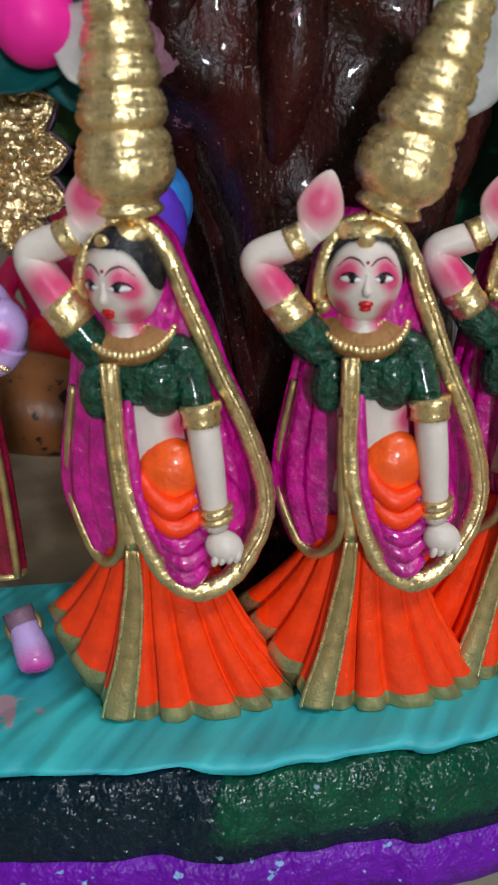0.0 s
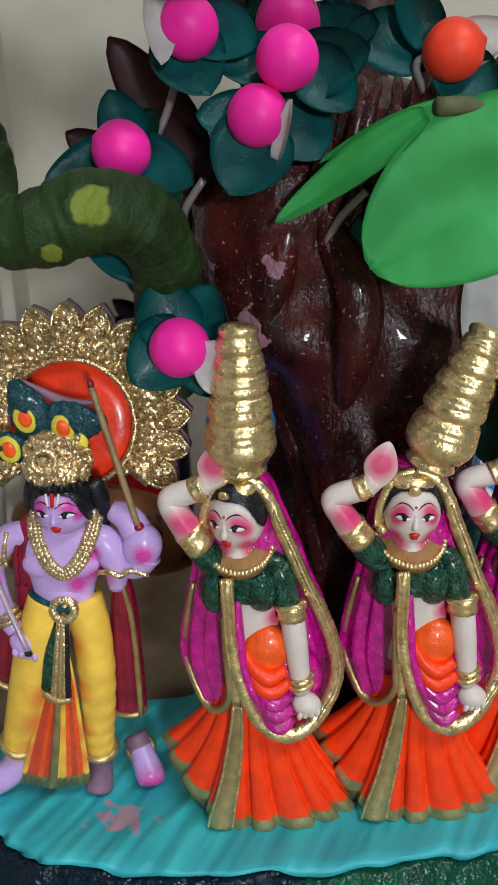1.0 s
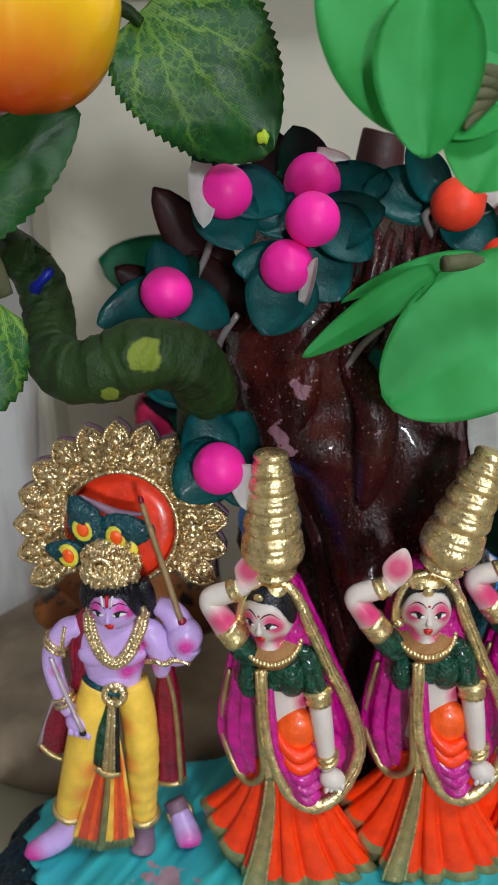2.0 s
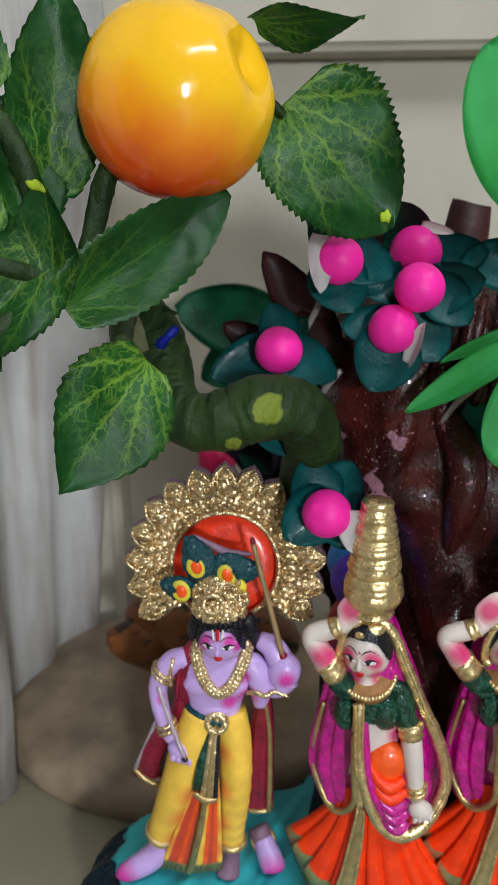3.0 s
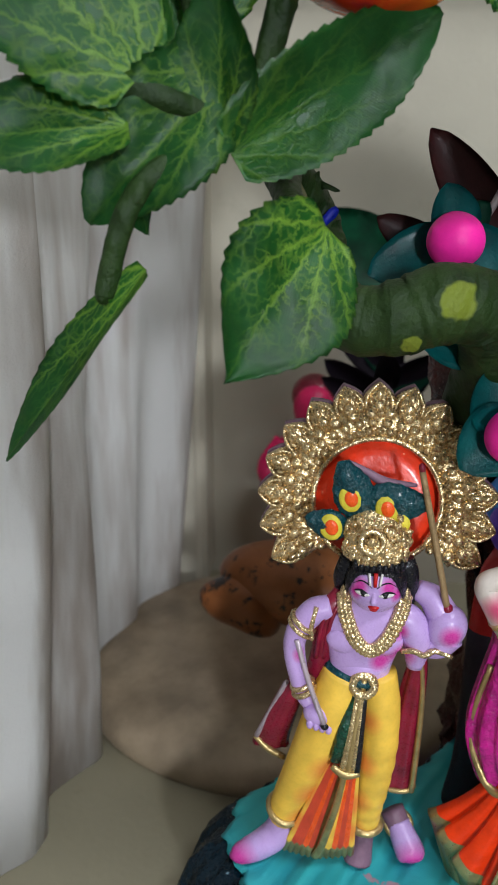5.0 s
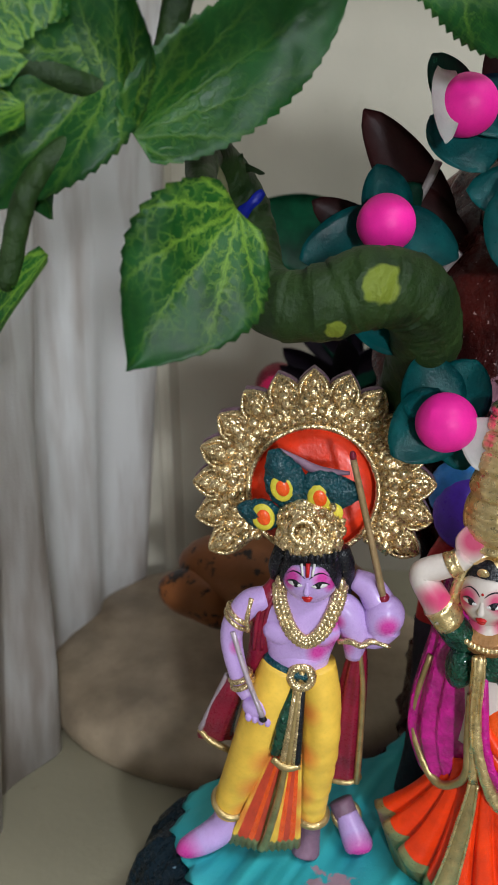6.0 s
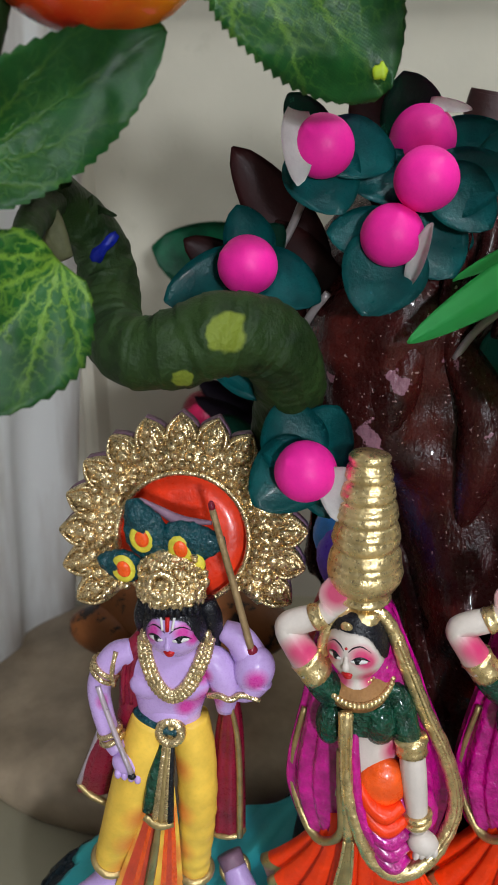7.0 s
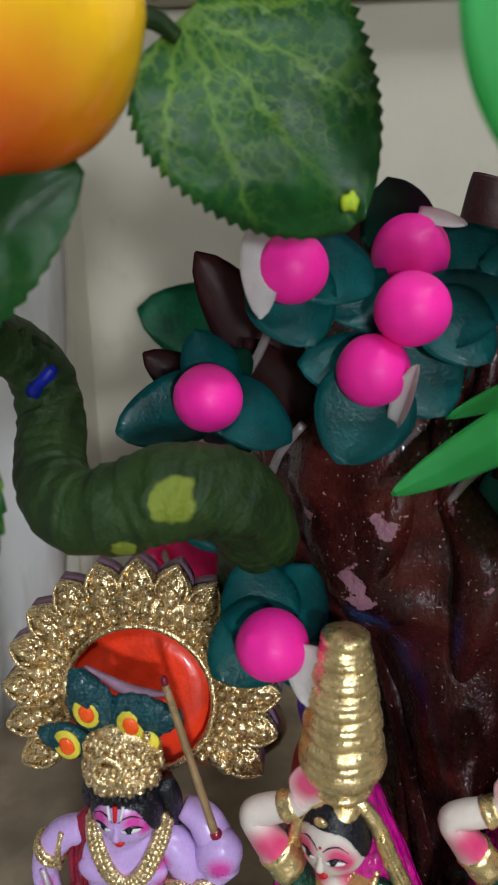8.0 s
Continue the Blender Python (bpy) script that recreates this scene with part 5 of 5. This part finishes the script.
bud((-0.0379, 0.1583, 0.148), R0, PINK_BALL, [((-0.35, 0.25, 0.95), (0.2, -1, 0.3), 0.0175, 0.017, 0.3, T, (-0.001, 0.006, -0.001)), ((0.45, 0.25, 0.85), (-0.3, -1, 0.3), 0.0165, 0.017, 0.35, T, (0.001, 0.0072, -0.001)),
    ((-0.75, -0.1, -0.65), (0.3, -1, 0.35), 0.020, 0.019, 0.3, T, (0.002, 0.006, 0.003)), ((0.12, -0.1, -1.0), (-0.3, -1, 0.1), 0.0130, 0.0085, 0.1, W, (0.0068, -0.0035, 0.0025)), ((0.25, 0.1, -0.9), (0, -1, 0.2), 0.0165, 0.013, 0.3, T, (0.002, 0.007, 0.001))], PINK)
bud((0.0318, 0.1892, 0.2176), R0 * 1.02, ORANGE_BALL, [((-1.0, 0.0, 0.15), (0, -1, 0.2), 0.024, 0.017, 0.35, T, (-0.004, 0.007, 0.001)), ((0.5, -0.3, -0.8), (0, -1, 0.5), 0.018, 0.017, 0.3, T, (0.0, 0.004, -0.001)), ((-0.6, -0.1, 0.8), (0.2, -1, 0), 0.019, 0.012, 0.4, T, (-0.004, 0.006, 0.002)), ((0.9, 0, 0.3), (0, -1, 0.2), 0.016, 0.012, 0.3, W, (0, 0.005, 0))], "matt fluorescent orange ball")
bud((0.046, 0.188, 0.201), R0, ORANGE_BALL, [((-0.8, 0, -0.6), (0, -1, 0.2), 0.018, 0.015, 0.3, T, (0, 0.005, 0))], "matt fluorescent orange ball")
paper_leaf("paper_leaf", papier, (0.016, 0.186, 0.178), (-0.4, -0.1, -0.9), (-0.2, -1, 0.2), 0.019, 0.013, 0.3, PAPER_TEAL)
paper_leaf("paper_leaf", papier, (-0.045, 0.176, 0.166), (-0.6, 0.0, 0.2), (0.2, -1, 0.3), 0.02, 0.014, 0.3, PAPER_TEAL)
for at, al, ln, wd in (((0.060, 0.19, 0.165), (0.5, 0, -0.9), 0.04, 0.035), ((0.055, 0.2, 0.14), (0.3, 0.1, -1), 0.05, 0.04)):
    paper_leaf("paper_leaf", papier, at, al, (0.1, -1, 0.25), ln, wd, 0.2, PAPER_DEEP, 0.1)
paper_leaf("paper_leaf", papier, (0.056, 0.186, 0.175), (-0.25, -0.1, -1.0), (-0.3, -1, 0.1), 0.045, 0.026, 0.15, PAPER_WHITE, 0.05, "bare white paper leaf")

# ---- artificial fruit branch ----


def fabric_leaf(parent, base, tip, facing, width, fold=0.25, droop=0.15, teeth=15, wave=0.06, seed=0, mat=LEAF):
    """A serrated fabric leaf with a folded midrib; u runs from base to tip."""
    b, t = Vector(base), Vector(tip)
    a = t - b
    L = a.length
    a.normalize()
    nrm = Vector(facing)
    nrm = (nrm - a * nrm.dot(a)).normalized()
    s = a.cross(nrm)
    bm = bmesh.new()
    uvl = bm.loops.layers.uv.new("UVMap")
    nu, nv = teeth * 4, 14
    grid, where = [], {}
    for i in range(nu + 1):
        u = i / nu
        w = width * 0.5 * max(0.02, math.sin(math.pi * (0.07 + 0.93 * u) ** 0.78)) ** (0.62 if teeth >= 15 else 0.85)
        saw, even = (u * teeth) % 1.0, w
        w *= 1 - (0.075 * (1 - saw) if teeth else 0)
        row = []
        for j in range(nv + 1):
            v = -1 + 2 * j / nv
            q = v * w / even
            h = fold * abs(q) * even - droop * L * (u - 0.45) ** 2 + wave * width * math.sin(5.5 * u + 2.2 * q + seed) * abs(q) + 0.010 * width * math.sin(13 * u + 5 * q + seed)
            vert = bm.verts.new(b + a * (L * u) + s * (w * v) + nrm * h)
            where[vert] = (u, 0.5 + 0.5 * v * (0.25 + 0.75 * w / (width * 0.5)))
            row.append(vert)
        grid.append(row)
    for i in range(nu):
        for j in range(nv):
            f = bm.faces.new((grid[i][j], grid[i][j + 1], grid[i + 1][j + 1], grid[i + 1][j]))
            for lp in f.loops:
                lp[uvl].uv = where[lp.vert]
    bmesh.ops.solidify(bm, geom=bm.faces[:], thickness=0.0004)
    return part("leaf", bm, mat, parent)


def fruit_branch():
    ob = thing("artificial_branch", "artificial fruit branch wrapped in dark green paper tape", "branch")

    def limb(name, pts, label="", mat=TAPE, n=18):
        bm = bmesh.new()
        P = spline(pts, 9)
        wrap = lambda i, a: 0.99 + 0.034 * (((i * 0.058 + 0.30 * math.sin(a + i * 0.01) + 0.05 * math.sin(3 * a + i)) % 1.0) ** 2.5)
        tube(bm, [p[:3] for p in P], [p[3] * (1 + 0.06 * lump_noise(p[:3], 90, i)) for i, p in enumerate(P)], n, 0, 4, unit=1.0, mod=wrap)
        return part(name, bm, mat, ob, label)

    limb("stem", [(-0.0455, 0.190, 0.128, 0.0080), (-0.0445, 0.184, 0.150, 0.0086), (-0.0425, 0.173, 0.167, 0.0092), (-0.0475, 0.165, 0.1785, 0.0098), (-0.058, 0.160, 0.181, 0.0098), (-0.069, 0.159, 0.1775, 0.0094), (-0.0795, 0.161, 0.1765, 0.0085),
                  (-0.0865, 0.170, 0.181, 0.0080), (-0.0890, 0.180, 0.190, 0.0076), (-0.0925, 0.182, 0.2015, 0.0070), (-0.0985, 0.168, 0.2125, 0.0058), (-0.104, 0.138, 0.222, 0.0042)], "thick bent stem wrapped in green paper tape", n=44)
    limb("twig", [(-0.0985, 0.167, 0.2115, 0.0045), (-0.0970, 0.150, 0.2075, 0.0036), (-0.094, 0.134, 0.203, 0.0026), (-0.0925, 0.130, 0.199, 0.0014)])
    limb("twig", [(-0.104, 0.137, 0.221, 0.0034), (-0.1005, 0.136, 0.232, 0.0028), (-0.097, 0.137, 0.2445, 0.0030), (-0.094, 0.139, 0.252, 0.002)])
    limb("twig", [(-0.104, 0.137, 0.221, 0.0036), (-0.112, 0.134, 0.236, 0.0030), (-0.1165, 0.134, 0.25, 0.0030), (-0.122, 0.134, 0.262, 0.0024)])
    limb("twig", [(-0.104, 0.136, 0.221, 0.0030), (-0.114, 0.130, 0.223, 0.0026), (-0.126, 0.126, 0.2265, 0.0034), (-0.135, 0.124, 0.2265, 0.0026)])
    limb("twig", [(-0.106, 0.134, 0.219, 0.0026), (-0.119, 0.127, 0.213, 0.0024), (-0.1265, 0.121, 0.204, 0.0024), (-0.1315, 0.120, 0.1885, 0.0022), (-0.132, 0.120, 0.1865, 0.001)])
    limb("twig", [(-0.094, 0.139, 0.252, 0.0018), (-0.072, 0.150, 0.262, 0.0016), (-0.058, 0.154, 0.265, 0.0018), (-0.052, 0.155, 0.262, 0.0012)])
    leaves = [
        ((-0.0880, 0.1345, 0.2000), (-0.1065, 0.1090, 0.1720), (0.52, -0.80, 0.25), 0.0330, 0.30, -0.15, 13),
        ((-0.1065, 0.1275, 0.2145), (-0.0650, 0.1400, 0.2420), (0.30, -0.92, -0.25), 0.0250, 0.25, 0.15, 17),
        ((-0.0512, 0.1570, 0.2660), (-0.0222, 0.1610, 0.2325), (0.1, -0.90, 0.42), 0.0465, 0.18, 0.10, 21),
        ((-0.1080, 0.1300, 0.2300), (-0.1355, 0.1220, 0.2015), (0.3, -0.90, 0.35), 0.0260, 0.35, 0.15, 15),
        ((-0.1090, 0.1310, 0.2160), (-0.1080, 0.1240, 0.2475), (-0.35, -0.90, 0.0), 0.0200, 0.4, -0.2, 13),
        ((-0.1235, 0.1240, 0.2290), (-0.1560, 0.1180, 0.2560), (0.15, -0.95, 0.25), 0.0320, 0.20, 0.1, 15),
        ((-0.1260, 0.1220, 0.2200), (-0.1640, 0.1120, 0.2165), (0.1, -0.85, 0.55), 0.0215, 0.25, 0.1, 15),
        ((-0.1190, 0.1400, 0.2330), (-0.1240, 0.1380, 0.2660), (0.5, -0.85, 0.1), 0.0270, 0.25, 0.1, 15),
        ((-0.1130, 0.1420, 0.2420), (-0.1060, 0.1400, 0.2900), (0.4, -0.9, 0.1), 0.0260, 0.25, 0.1, 15),
        ((-0.1230, 0.1190, 0.1925), (-0.1560, 0.1180, 0.1510), (-0.55, -0.75, 0.35), 0.0120, 0.45, 0.05, 15),
        ((-0.0600, 0.1500, 0.2830), (-0.0330, 0.1400, 0.2815), (0.0, -0.35, -1.0), 0.0200, 0.2, 0.1, 13),
        ((-0.1300, 0.1340, 0.2180), (-0.1240, 0.1250, 0.1990), (-0.3, -0.9, 0.2), 0.0160, 0.3, 0.1, 13),
        ((-0.1220, 0.1320, 0.2640), (-0.1500, 0.1240, 0.2900), (0.2, -0.95, 0.1), 0.0300, 0.25, 0.1, 15),
    ]
    for i, (b, t, f, w, fo, dr, te) in enumerate(leaves):
        fabric_leaf(ob, b, t, f, w, fo, dr, te, seed=i * 1.7, mat=LEAF_PLAIN if i in (1, 7) else LEAF)
    # fruit
    bm = bmesh.new()

    def apple(d):
        pit = Vector((0.87, -0.36, 0.36)).normalized()
        ang = math.acos(max(-1.0, min(1.0, d.dot(pit))))
        seam = d.dot(pit.cross(Vector((0.25, -0.6, -0.75))).normalized())
        k = 1 - 0.05 * abs(d.z) ** 3 - 0.06 * max(0, -d.z) - 0.15 * math.exp(-(ang / 0.26) ** 2) + 0.03 * math.exp(-((ang - 0.48) / 0.2) ** 2) - 0.035 * math.exp(-(seam / 0.10) ** 2) * math.exp(-(ang / 0.7) ** 2)
        return k + 0.018 * math.sin(3.1 * d.x + 2.3 * d.z + 1) * math.cos(2.7 * d.y + d.z) + 0.022 * math.cos(5 * math.atan2(d.y, d.x)) * (1 - abs(d.z)) ** 0.5

    ell(bm, (0, 0, 0), (0.0241, 0.0232, 0.0252), 0, (0, 0, 0), 72, 44, unit=1.0, lump=apple)
    f = part("fruit", bm, FRUIT, ob, "glossy yellow artificial fruit reddening below")
    f.location = (-0.0790, 0.1405, 0.2630)
    for c, r in (((-0.0238, 0.1585, 0.2362), (0.0016, 0.0006, 0.0017)), ((-0.1098, 0.1235, 0.2440), (0.0026, 0.0007, 0.0012))):
        bm = bmesh.new()
        ell(bm, c, r, 0, (0, 20, 0), 12, 8, unit=1.0, lump=lambda d: 1 + 0.2 * math.sin(5 * d.x + 3 * d.z))
        part("leaf_edge", bm, LIME, ob, "lime yellow unprinted edge")
    # torn ends of the tape
    for b, t, w in (((-0.0935, 0.1745, 0.2045), (-0.0900, 0.1725, 0.2120), 0.0055), ((-0.0905, 0.1755, 0.2085), (-0.0846, 0.1740, 0.2072), 0.0028), ((-0.0970, 0.1640, 0.2125), (-0.0915, 0.1620, 0.2150), 0.0034)):
        b, t = Vector(b), Vector(t)
        s = (t - b).cross(Vector((0.2, -1, 0.1))).normalized()
        bm = bmesh.new()
        rows = []
        for i in range(6):
            u = i / 5
            mid = b.lerp(t, u) + Vector((0, -0.0008 * math.sin(3 * u), 0))
            k = w * 0.5 * (1 - u) ** 0.7 + 0.0002
            rows.append([mid - s * k, mid + Vector((0, -0.0004, 0)), mid + s * k * (0.6 + 0.4 * math.cos(7 * u))])
        skin(bm, rows, 0, closed=False)
        bmesh.ops.solidify(bm, geom=bm.faces[:], thickness=0.0003)
        part("tape_end", bm, TAPE, ob, "torn end of green paper tape")
    # blue scrap, dry bud scale, yellow leaf marks
    bm = bmesh.new()
    b, t = Vector((-0.0918, 0.1752, 0.1962)), Vector((-0.0850, 0.1748, 0.2030))
    rows = []
    for i in range(9):
        u = i / 8
        mid = b.lerp(t, u) + Vector((0, -0.0016 * math.sin(math.pi * u), 0))
        k = 0.0016 * (0.35 + 0.65 * math.sin(math.pi * min(1.0, 0.2 + 0.75 * u))) * (1 + 0.25 * math.sin(9 * u))
        rows.append([mid + Vector((-0.6, 0.1, 0.8)) * k, mid + Vector((0, -0.0003, 0)), mid + Vector((0.6, 0.1, -0.8)) * k])
    skin(bm, rows, 0, closed=False)
    bmesh.ops.solidify(bm, geom=bm.faces[:], thickness=0.0003)
    part("tape_scrap", bm, BLUE, ob, "scrap of bright blue tape")
    bm = bmesh.new()
    tube(bm, [(-0.0985, 0.1600, 0.2130), (-0.0955, 0.1560, 0.2060), (-0.0925, 0.1550, 0.1985)], [0.0014, 0.0032, 0.0022], 10, 0, 5, 0.5, 1.0)
    part("bud_scale", bm, DRY, ob, "dry olive bud scale")
    return ob


fruit_branch()

# ---- bright plastic plant ----


def smooth_leaf(parent, base, tip, facing, width, fold=0.12, droop=0.1, shape=0.72, power=0.62):
    b, t = Vector(base), Vector(tip)
    a = (t - b).normalized()
    L = (t - b).length
    nrm = Vector(facing)
    nrm = (nrm - a * nrm.dot(a)).normalized()
    s = a.cross(nrm)
    bm = bmesh.new()
    uvl = bm.loops.layers.uv.new("UVMap")
    nu, nv, grid, where = 26, 12, [], {}
    for i in range(nu + 1):
        u = i / nu
        w = width * 0.5 * max(0.012, math.sin(math.pi * (0.02 + 0.975 * u) ** shape)) ** power
        row = []
        for j in range(nv + 1):
            v = -1 + 2 * j / nv
            h = fold * (v * v) * w - droop * L * (u - 0.4) ** 2 - 0.03 * width * math.exp(-(v / 0.12) ** 2)
            vert = bm.verts.new(b + a * (L * u) + s * (w * v) + nrm * h)
            where[vert] = (u, 0.5 + 0.5 * v)
            row.append(vert)
        grid.append(row)
    for i in range(nu):
        for j in range(nv):
            f = bm.faces.new((grid[i][j], grid[i][j + 1], grid[i + 1][j + 1], grid[i + 1][j]))
            for lp in f.loops:
                lp[uvl].uv = where[lp.vert]
    bmesh.ops.solidify(bm, geom=bm.faces[:], thickness=0.0006)
    return part("leaf", bm, PLASTIC, parent)


def plastic_plant():
    ob = thing("plastic_plant", "bright green plastic plant with smooth rounded leaves", "plant")
    bm = bmesh.new()
    P = spline([(0.085, 0.205, 0.0, 0.0035), (0.083, 0.195, 0.06, 0.0035), (0.074, 0.18, 0.13, 0.0032), (0.058, 0.172, 0.185, 0.003), (0.040, 0.172, 0.2015, 0.0026), (0.024, 0.166, 0.2035, 0.0022)], 6)
    tube(bm, [p[:3] for p in P], [p[3] for p in P], 12, 0, 2, unit=1.0)
    part("stem", bm, DRY, ob, "olive wrapped stem")
    bm = bmesh.new()
    P = spline([(0.058, 0.172, 0.185, 0.003), (0.055, 0.15, 0.215, 0.0028), (0.040, 0.128, 0.238, 0.0026), (0.024, 0.120, 0.243, 0.004)], 6)
    tube(bm, [p[:3] for p in P], [p[3] for p in P], 12, 0, 2, unit=1.0)
    part("stem", bm, DRY, ob, "olive wrapped stem")
    smooth_leaf(ob, (0.060, 0.168, 0.201), (0.0085, 0.152, 0.1690), (-0.1, -0.9, 0.40), 0.041, 0.10, 0.10, 0.95, 0.5)
    smooth_leaf(ob, (0.022, 0.166, 0.2015), (-0.0130, 0.1728, 0.1765), (0.35, -0.75, 0.7), 0.0105, 0.4, -0.12)
    smooth_leaf(ob, (0.034, 0.170, 0.205), (-0.0030, 0.1800, 0.1925), (0.1, -0.45, 0.95), 0.0115, 0.3, 0.12)
    smooth_leaf(ob, (0.0190, 0.120, 0.236), (-0.0070, 0.121, 0.2735), (0.15, -0.95, 0.15), 0.038, 0.10, 0.05, 0.95, 0.5)
    smooth_leaf(ob, (0.0080, 0.112, 0.2600), (0.0078, 0.108, 0.2300), (-0.2, -0.9, 0.3), 0.0205, 0.15, 0.08, 0.85, 0.6)
    smooth_leaf(ob, (0.0250, 0.118, 0.242), (0.0120, 0.112, 0.2335), (-0.1, -0.9, 0.45), 0.012, 0.3, -0.1, 0.8, 0.5)
    smooth_leaf(ob, (0.0260, 0.120, 0.240), (0.0175, 0.108, 0.2240), (0.0, -0.7, 0.6), 0.022, 0.2, 0.1, 0.8, 0.5)
    smooth_leaf(ob, (0.0260, 0.122, 0.245), (0.0330, 0.116, 0.2680), (-0.1, -0.9, 0.2), 0.026, 0.2, 0.1)
    for k in range(5):
        bm = bmesh.new()
        a = -0.9 + 0.45 * k
        tube(bm, [(0.0225, 0.116, 0.2415), (0.0195 + 0.002 * math.sin(a), 0.113, 0.2415 + 0.004 * math.sin(a)), (0.0155, 0.111, 0.2405 + 0.007 * math.sin(a))], [0.0010, 0.0016, 0.0005], 8, 0, 4, 0.6, 1.0)
        part("bract", bm, DRY, ob, "dry olive bract")
    return ob


plastic_plant()

# ---- dolls on the base ----
pot_carrier(pose(-0.018, 0.1652, 0.0), "clay doll in orange skirt and magenta veil, turning aside", 0, -24, 3, 0.0048, -5.0)
pot_carrier(pose(0.0290, 0.1690, 0.0), "clay doll in orange skirt and magenta veil, pots leaning", 18.5, -2, -5, 0.0012, -2.4)
pot_carrier(pose(0.0670, 0.1800, 0.0), "clay doll in orange skirt and magenta veil beside the trunk", 12, 4, -5, 0.0012, -3.0)
halo_doll(pose(-0.0843, 0.165, 0.0))

# ---- things behind ----


def cow_figurine():
    bm = bmesh.new()
    ell(bm, (-108, 312, -29), (102, 88, 20), 0, (0, 0, -6), 64, 30, lump=lambda d: (math.hypot(d.x, d.y) ** 3 + abs(d.z) ** 3) ** (-1 / 3) * (1 - 0.04 * max(0, -d.z)))
    ell(bm, (-88, 288, 32), (46, 22, 20), 1, (0, 10, 0), 26, 16)
    ell(bm, (-122, 280, 26), (20, 13, 13), 1, (0, 24, 0), 24, 14, lump=lambda d: 1 + 0.12 * math.sin(3 * d.x + 2 * d.z))
    ob = finish("clay_cow", bm, [COW_CREAM, COW_BROWN, BLACK])
    return tagged(ob, "cream and brown clay animal figurine lying on the shelf", "figurine")


def small_doll(m, robe, top, skin_mat, hair, label, s=1.0, deep=1.0):
    bm = bmesh.new()
    loft(bm, [(0, 0, 0, 22 * s * deep, 16 * s * deep), (0, 0, 20 * s, 18 * s * deep, 13 * s * deep), (0, 0, 60 * s, 11 * s, 9 * s * deep)], 28, 0)
    loft(bm, [(0, 0, 56 * s, 11 * s, 9 * s * deep), (0, 0, 76 * s, 15 * s * deep, 9 * s * deep), (0, 0, 84 * s, 6 * s, 5 * s)], 24, 1)
    ell(bm, (0, -2 * s, 93 * s), (8.5 * s, 8.5 * s, 10.5 * s), 2)
    ell(bm, (0, 2 * s, 97 * s), (9.5 * s, 8.5 * s, 9.5 * s), 3)
    for sx in (-1, 1) if deep == 1.0 else ():
        tube(bm, [(sx * 12 * s * deep, -2, 78 * s), (sx * 19 * s * deep, -6 * deep, 66 * s), (sx * 10 * s, -13 * s * deep, 58 * s)], [4.5 * s, 4.2 * s, 3.6 * s], 12, 2)
    ob = finish("clay_doll", bm, [robe, top, skin_mat, hair])
    ob.matrix_world = m
    return tagged(ob, label, "figurine")


cow_figurine()
far = thing("paper_plant", "emerald green paper leaf on a thin stem", "plant")
bm = bmesh.new()
tube(bm, [(-0.075, 0.38, FLOOR_Z), (-0.07, 0.375, 0.08), (-0.06, 0.365, 0.168)], [0.003, 0.0025, 0.002], 10, 0, 5, unit=1.0)
part("stem", bm, DRY, far)
EMERALD = paint("emerald_paper", (0.004, 0.14, 0.062), 0.45, coarse=90, dark=0.4, bump=0.3)
paper_leaf("leaf", far, (-0.055, 0.36, 0.172), (-1.0, 0.0, 0.25), (0.1, -1, 0.2), 0.06, 0.040, 0.15, EMERALD, 0.05)
paper_leaf("leaf", far, (-0.055, 0.362, 0.168), (-0.9, 0.0, -0.45), (0.1, -1, 0.2), 0.05, 0.035, 0.15, EMERALD, 0.05)
small_doll(pose(-0.094, 0.389, FLOOR_Z), RED, HOT_PINK, HOT_PINK, MAROON, "small clay doll in hot pink robe behind the base", 1.36)
small_doll(pose(-0.0245, 0.196, 0.0), DARK_PLUM, RED, VIOLET, SKY_BLUE, "small dark clay doll with red top and blue head", 1.17, 0.62)
dark_plant = thing("paper_plant", "dark plum paper plant with narrow crumpled leaves", "plant")
bm = bmesh.new()
tube(bm, [(-0.058, 0.345, FLOOR_Z), (-0.060, 0.342, 0.06), (-0.057, 0.338, 0.125)], [0.004, 0.0032, 0.0022], 10, 0, 5, unit=1.0)
part("stem", bm, DARK_PLUM, dark_plant)
random.seed(21)
for k in range(15):
    a = 2 * math.pi * k / 15 + random.uniform(-0.2, 0.2)
    z = 0.085 + 0.040 * random.random()
    paper_leaf("leaf", dark_plant, (-0.058, 0.340, z), (math.cos(a), 0.25 * math.sin(a) - 0.1, 0.25 + 0.7 * random.random()), (random.uniform(-0.4, 0.4), -1, 0.3), random.uniform(0.026, 0.042), random.uniform(0.009, 0.016), 0.6, DARK_PLUM if k % 5 else PAPER_DEEP, 0.3)
small_doll(pose(0.085, 0.275, 0.0), SKY_BLUE, SKY_BLUE, SKIN, BLACK, "small clay doll in bright blue beside the trunk", 1.0)

# tube lamp on the ceiling side
lamp = thing("tube_lamp", "white tube lamp hung under the ceiling", "lamp")
bm = bmesh.new()
tube(bm, [(-0.55, 0, 0), (0, 0, 0), (0.55, 0, 0)], 0.013, 16, 0, 2, unit=1.0)
glow = bpy.data.materials.new("lamp_glow")
gnt, _, glinks, gbs = nodes_of(glow)
gbs.inputs["Emission Color"].default_value = (1, 0.96, 0.9, 1)
gbs.inputs["Emission Strength"].default_value = 6.0
part("tube", bm, glow, lamp)
bm = bmesh.new()
tube(bm, [(0, 0, 0.02), (0, 0, 0.15), (0, 0, 0.262)], 0.006, 8, 0, 2, unit=1.0)
part("rod", bm, CEILING, lamp)
lamp.location = (0.42, -0.6, 1.24)
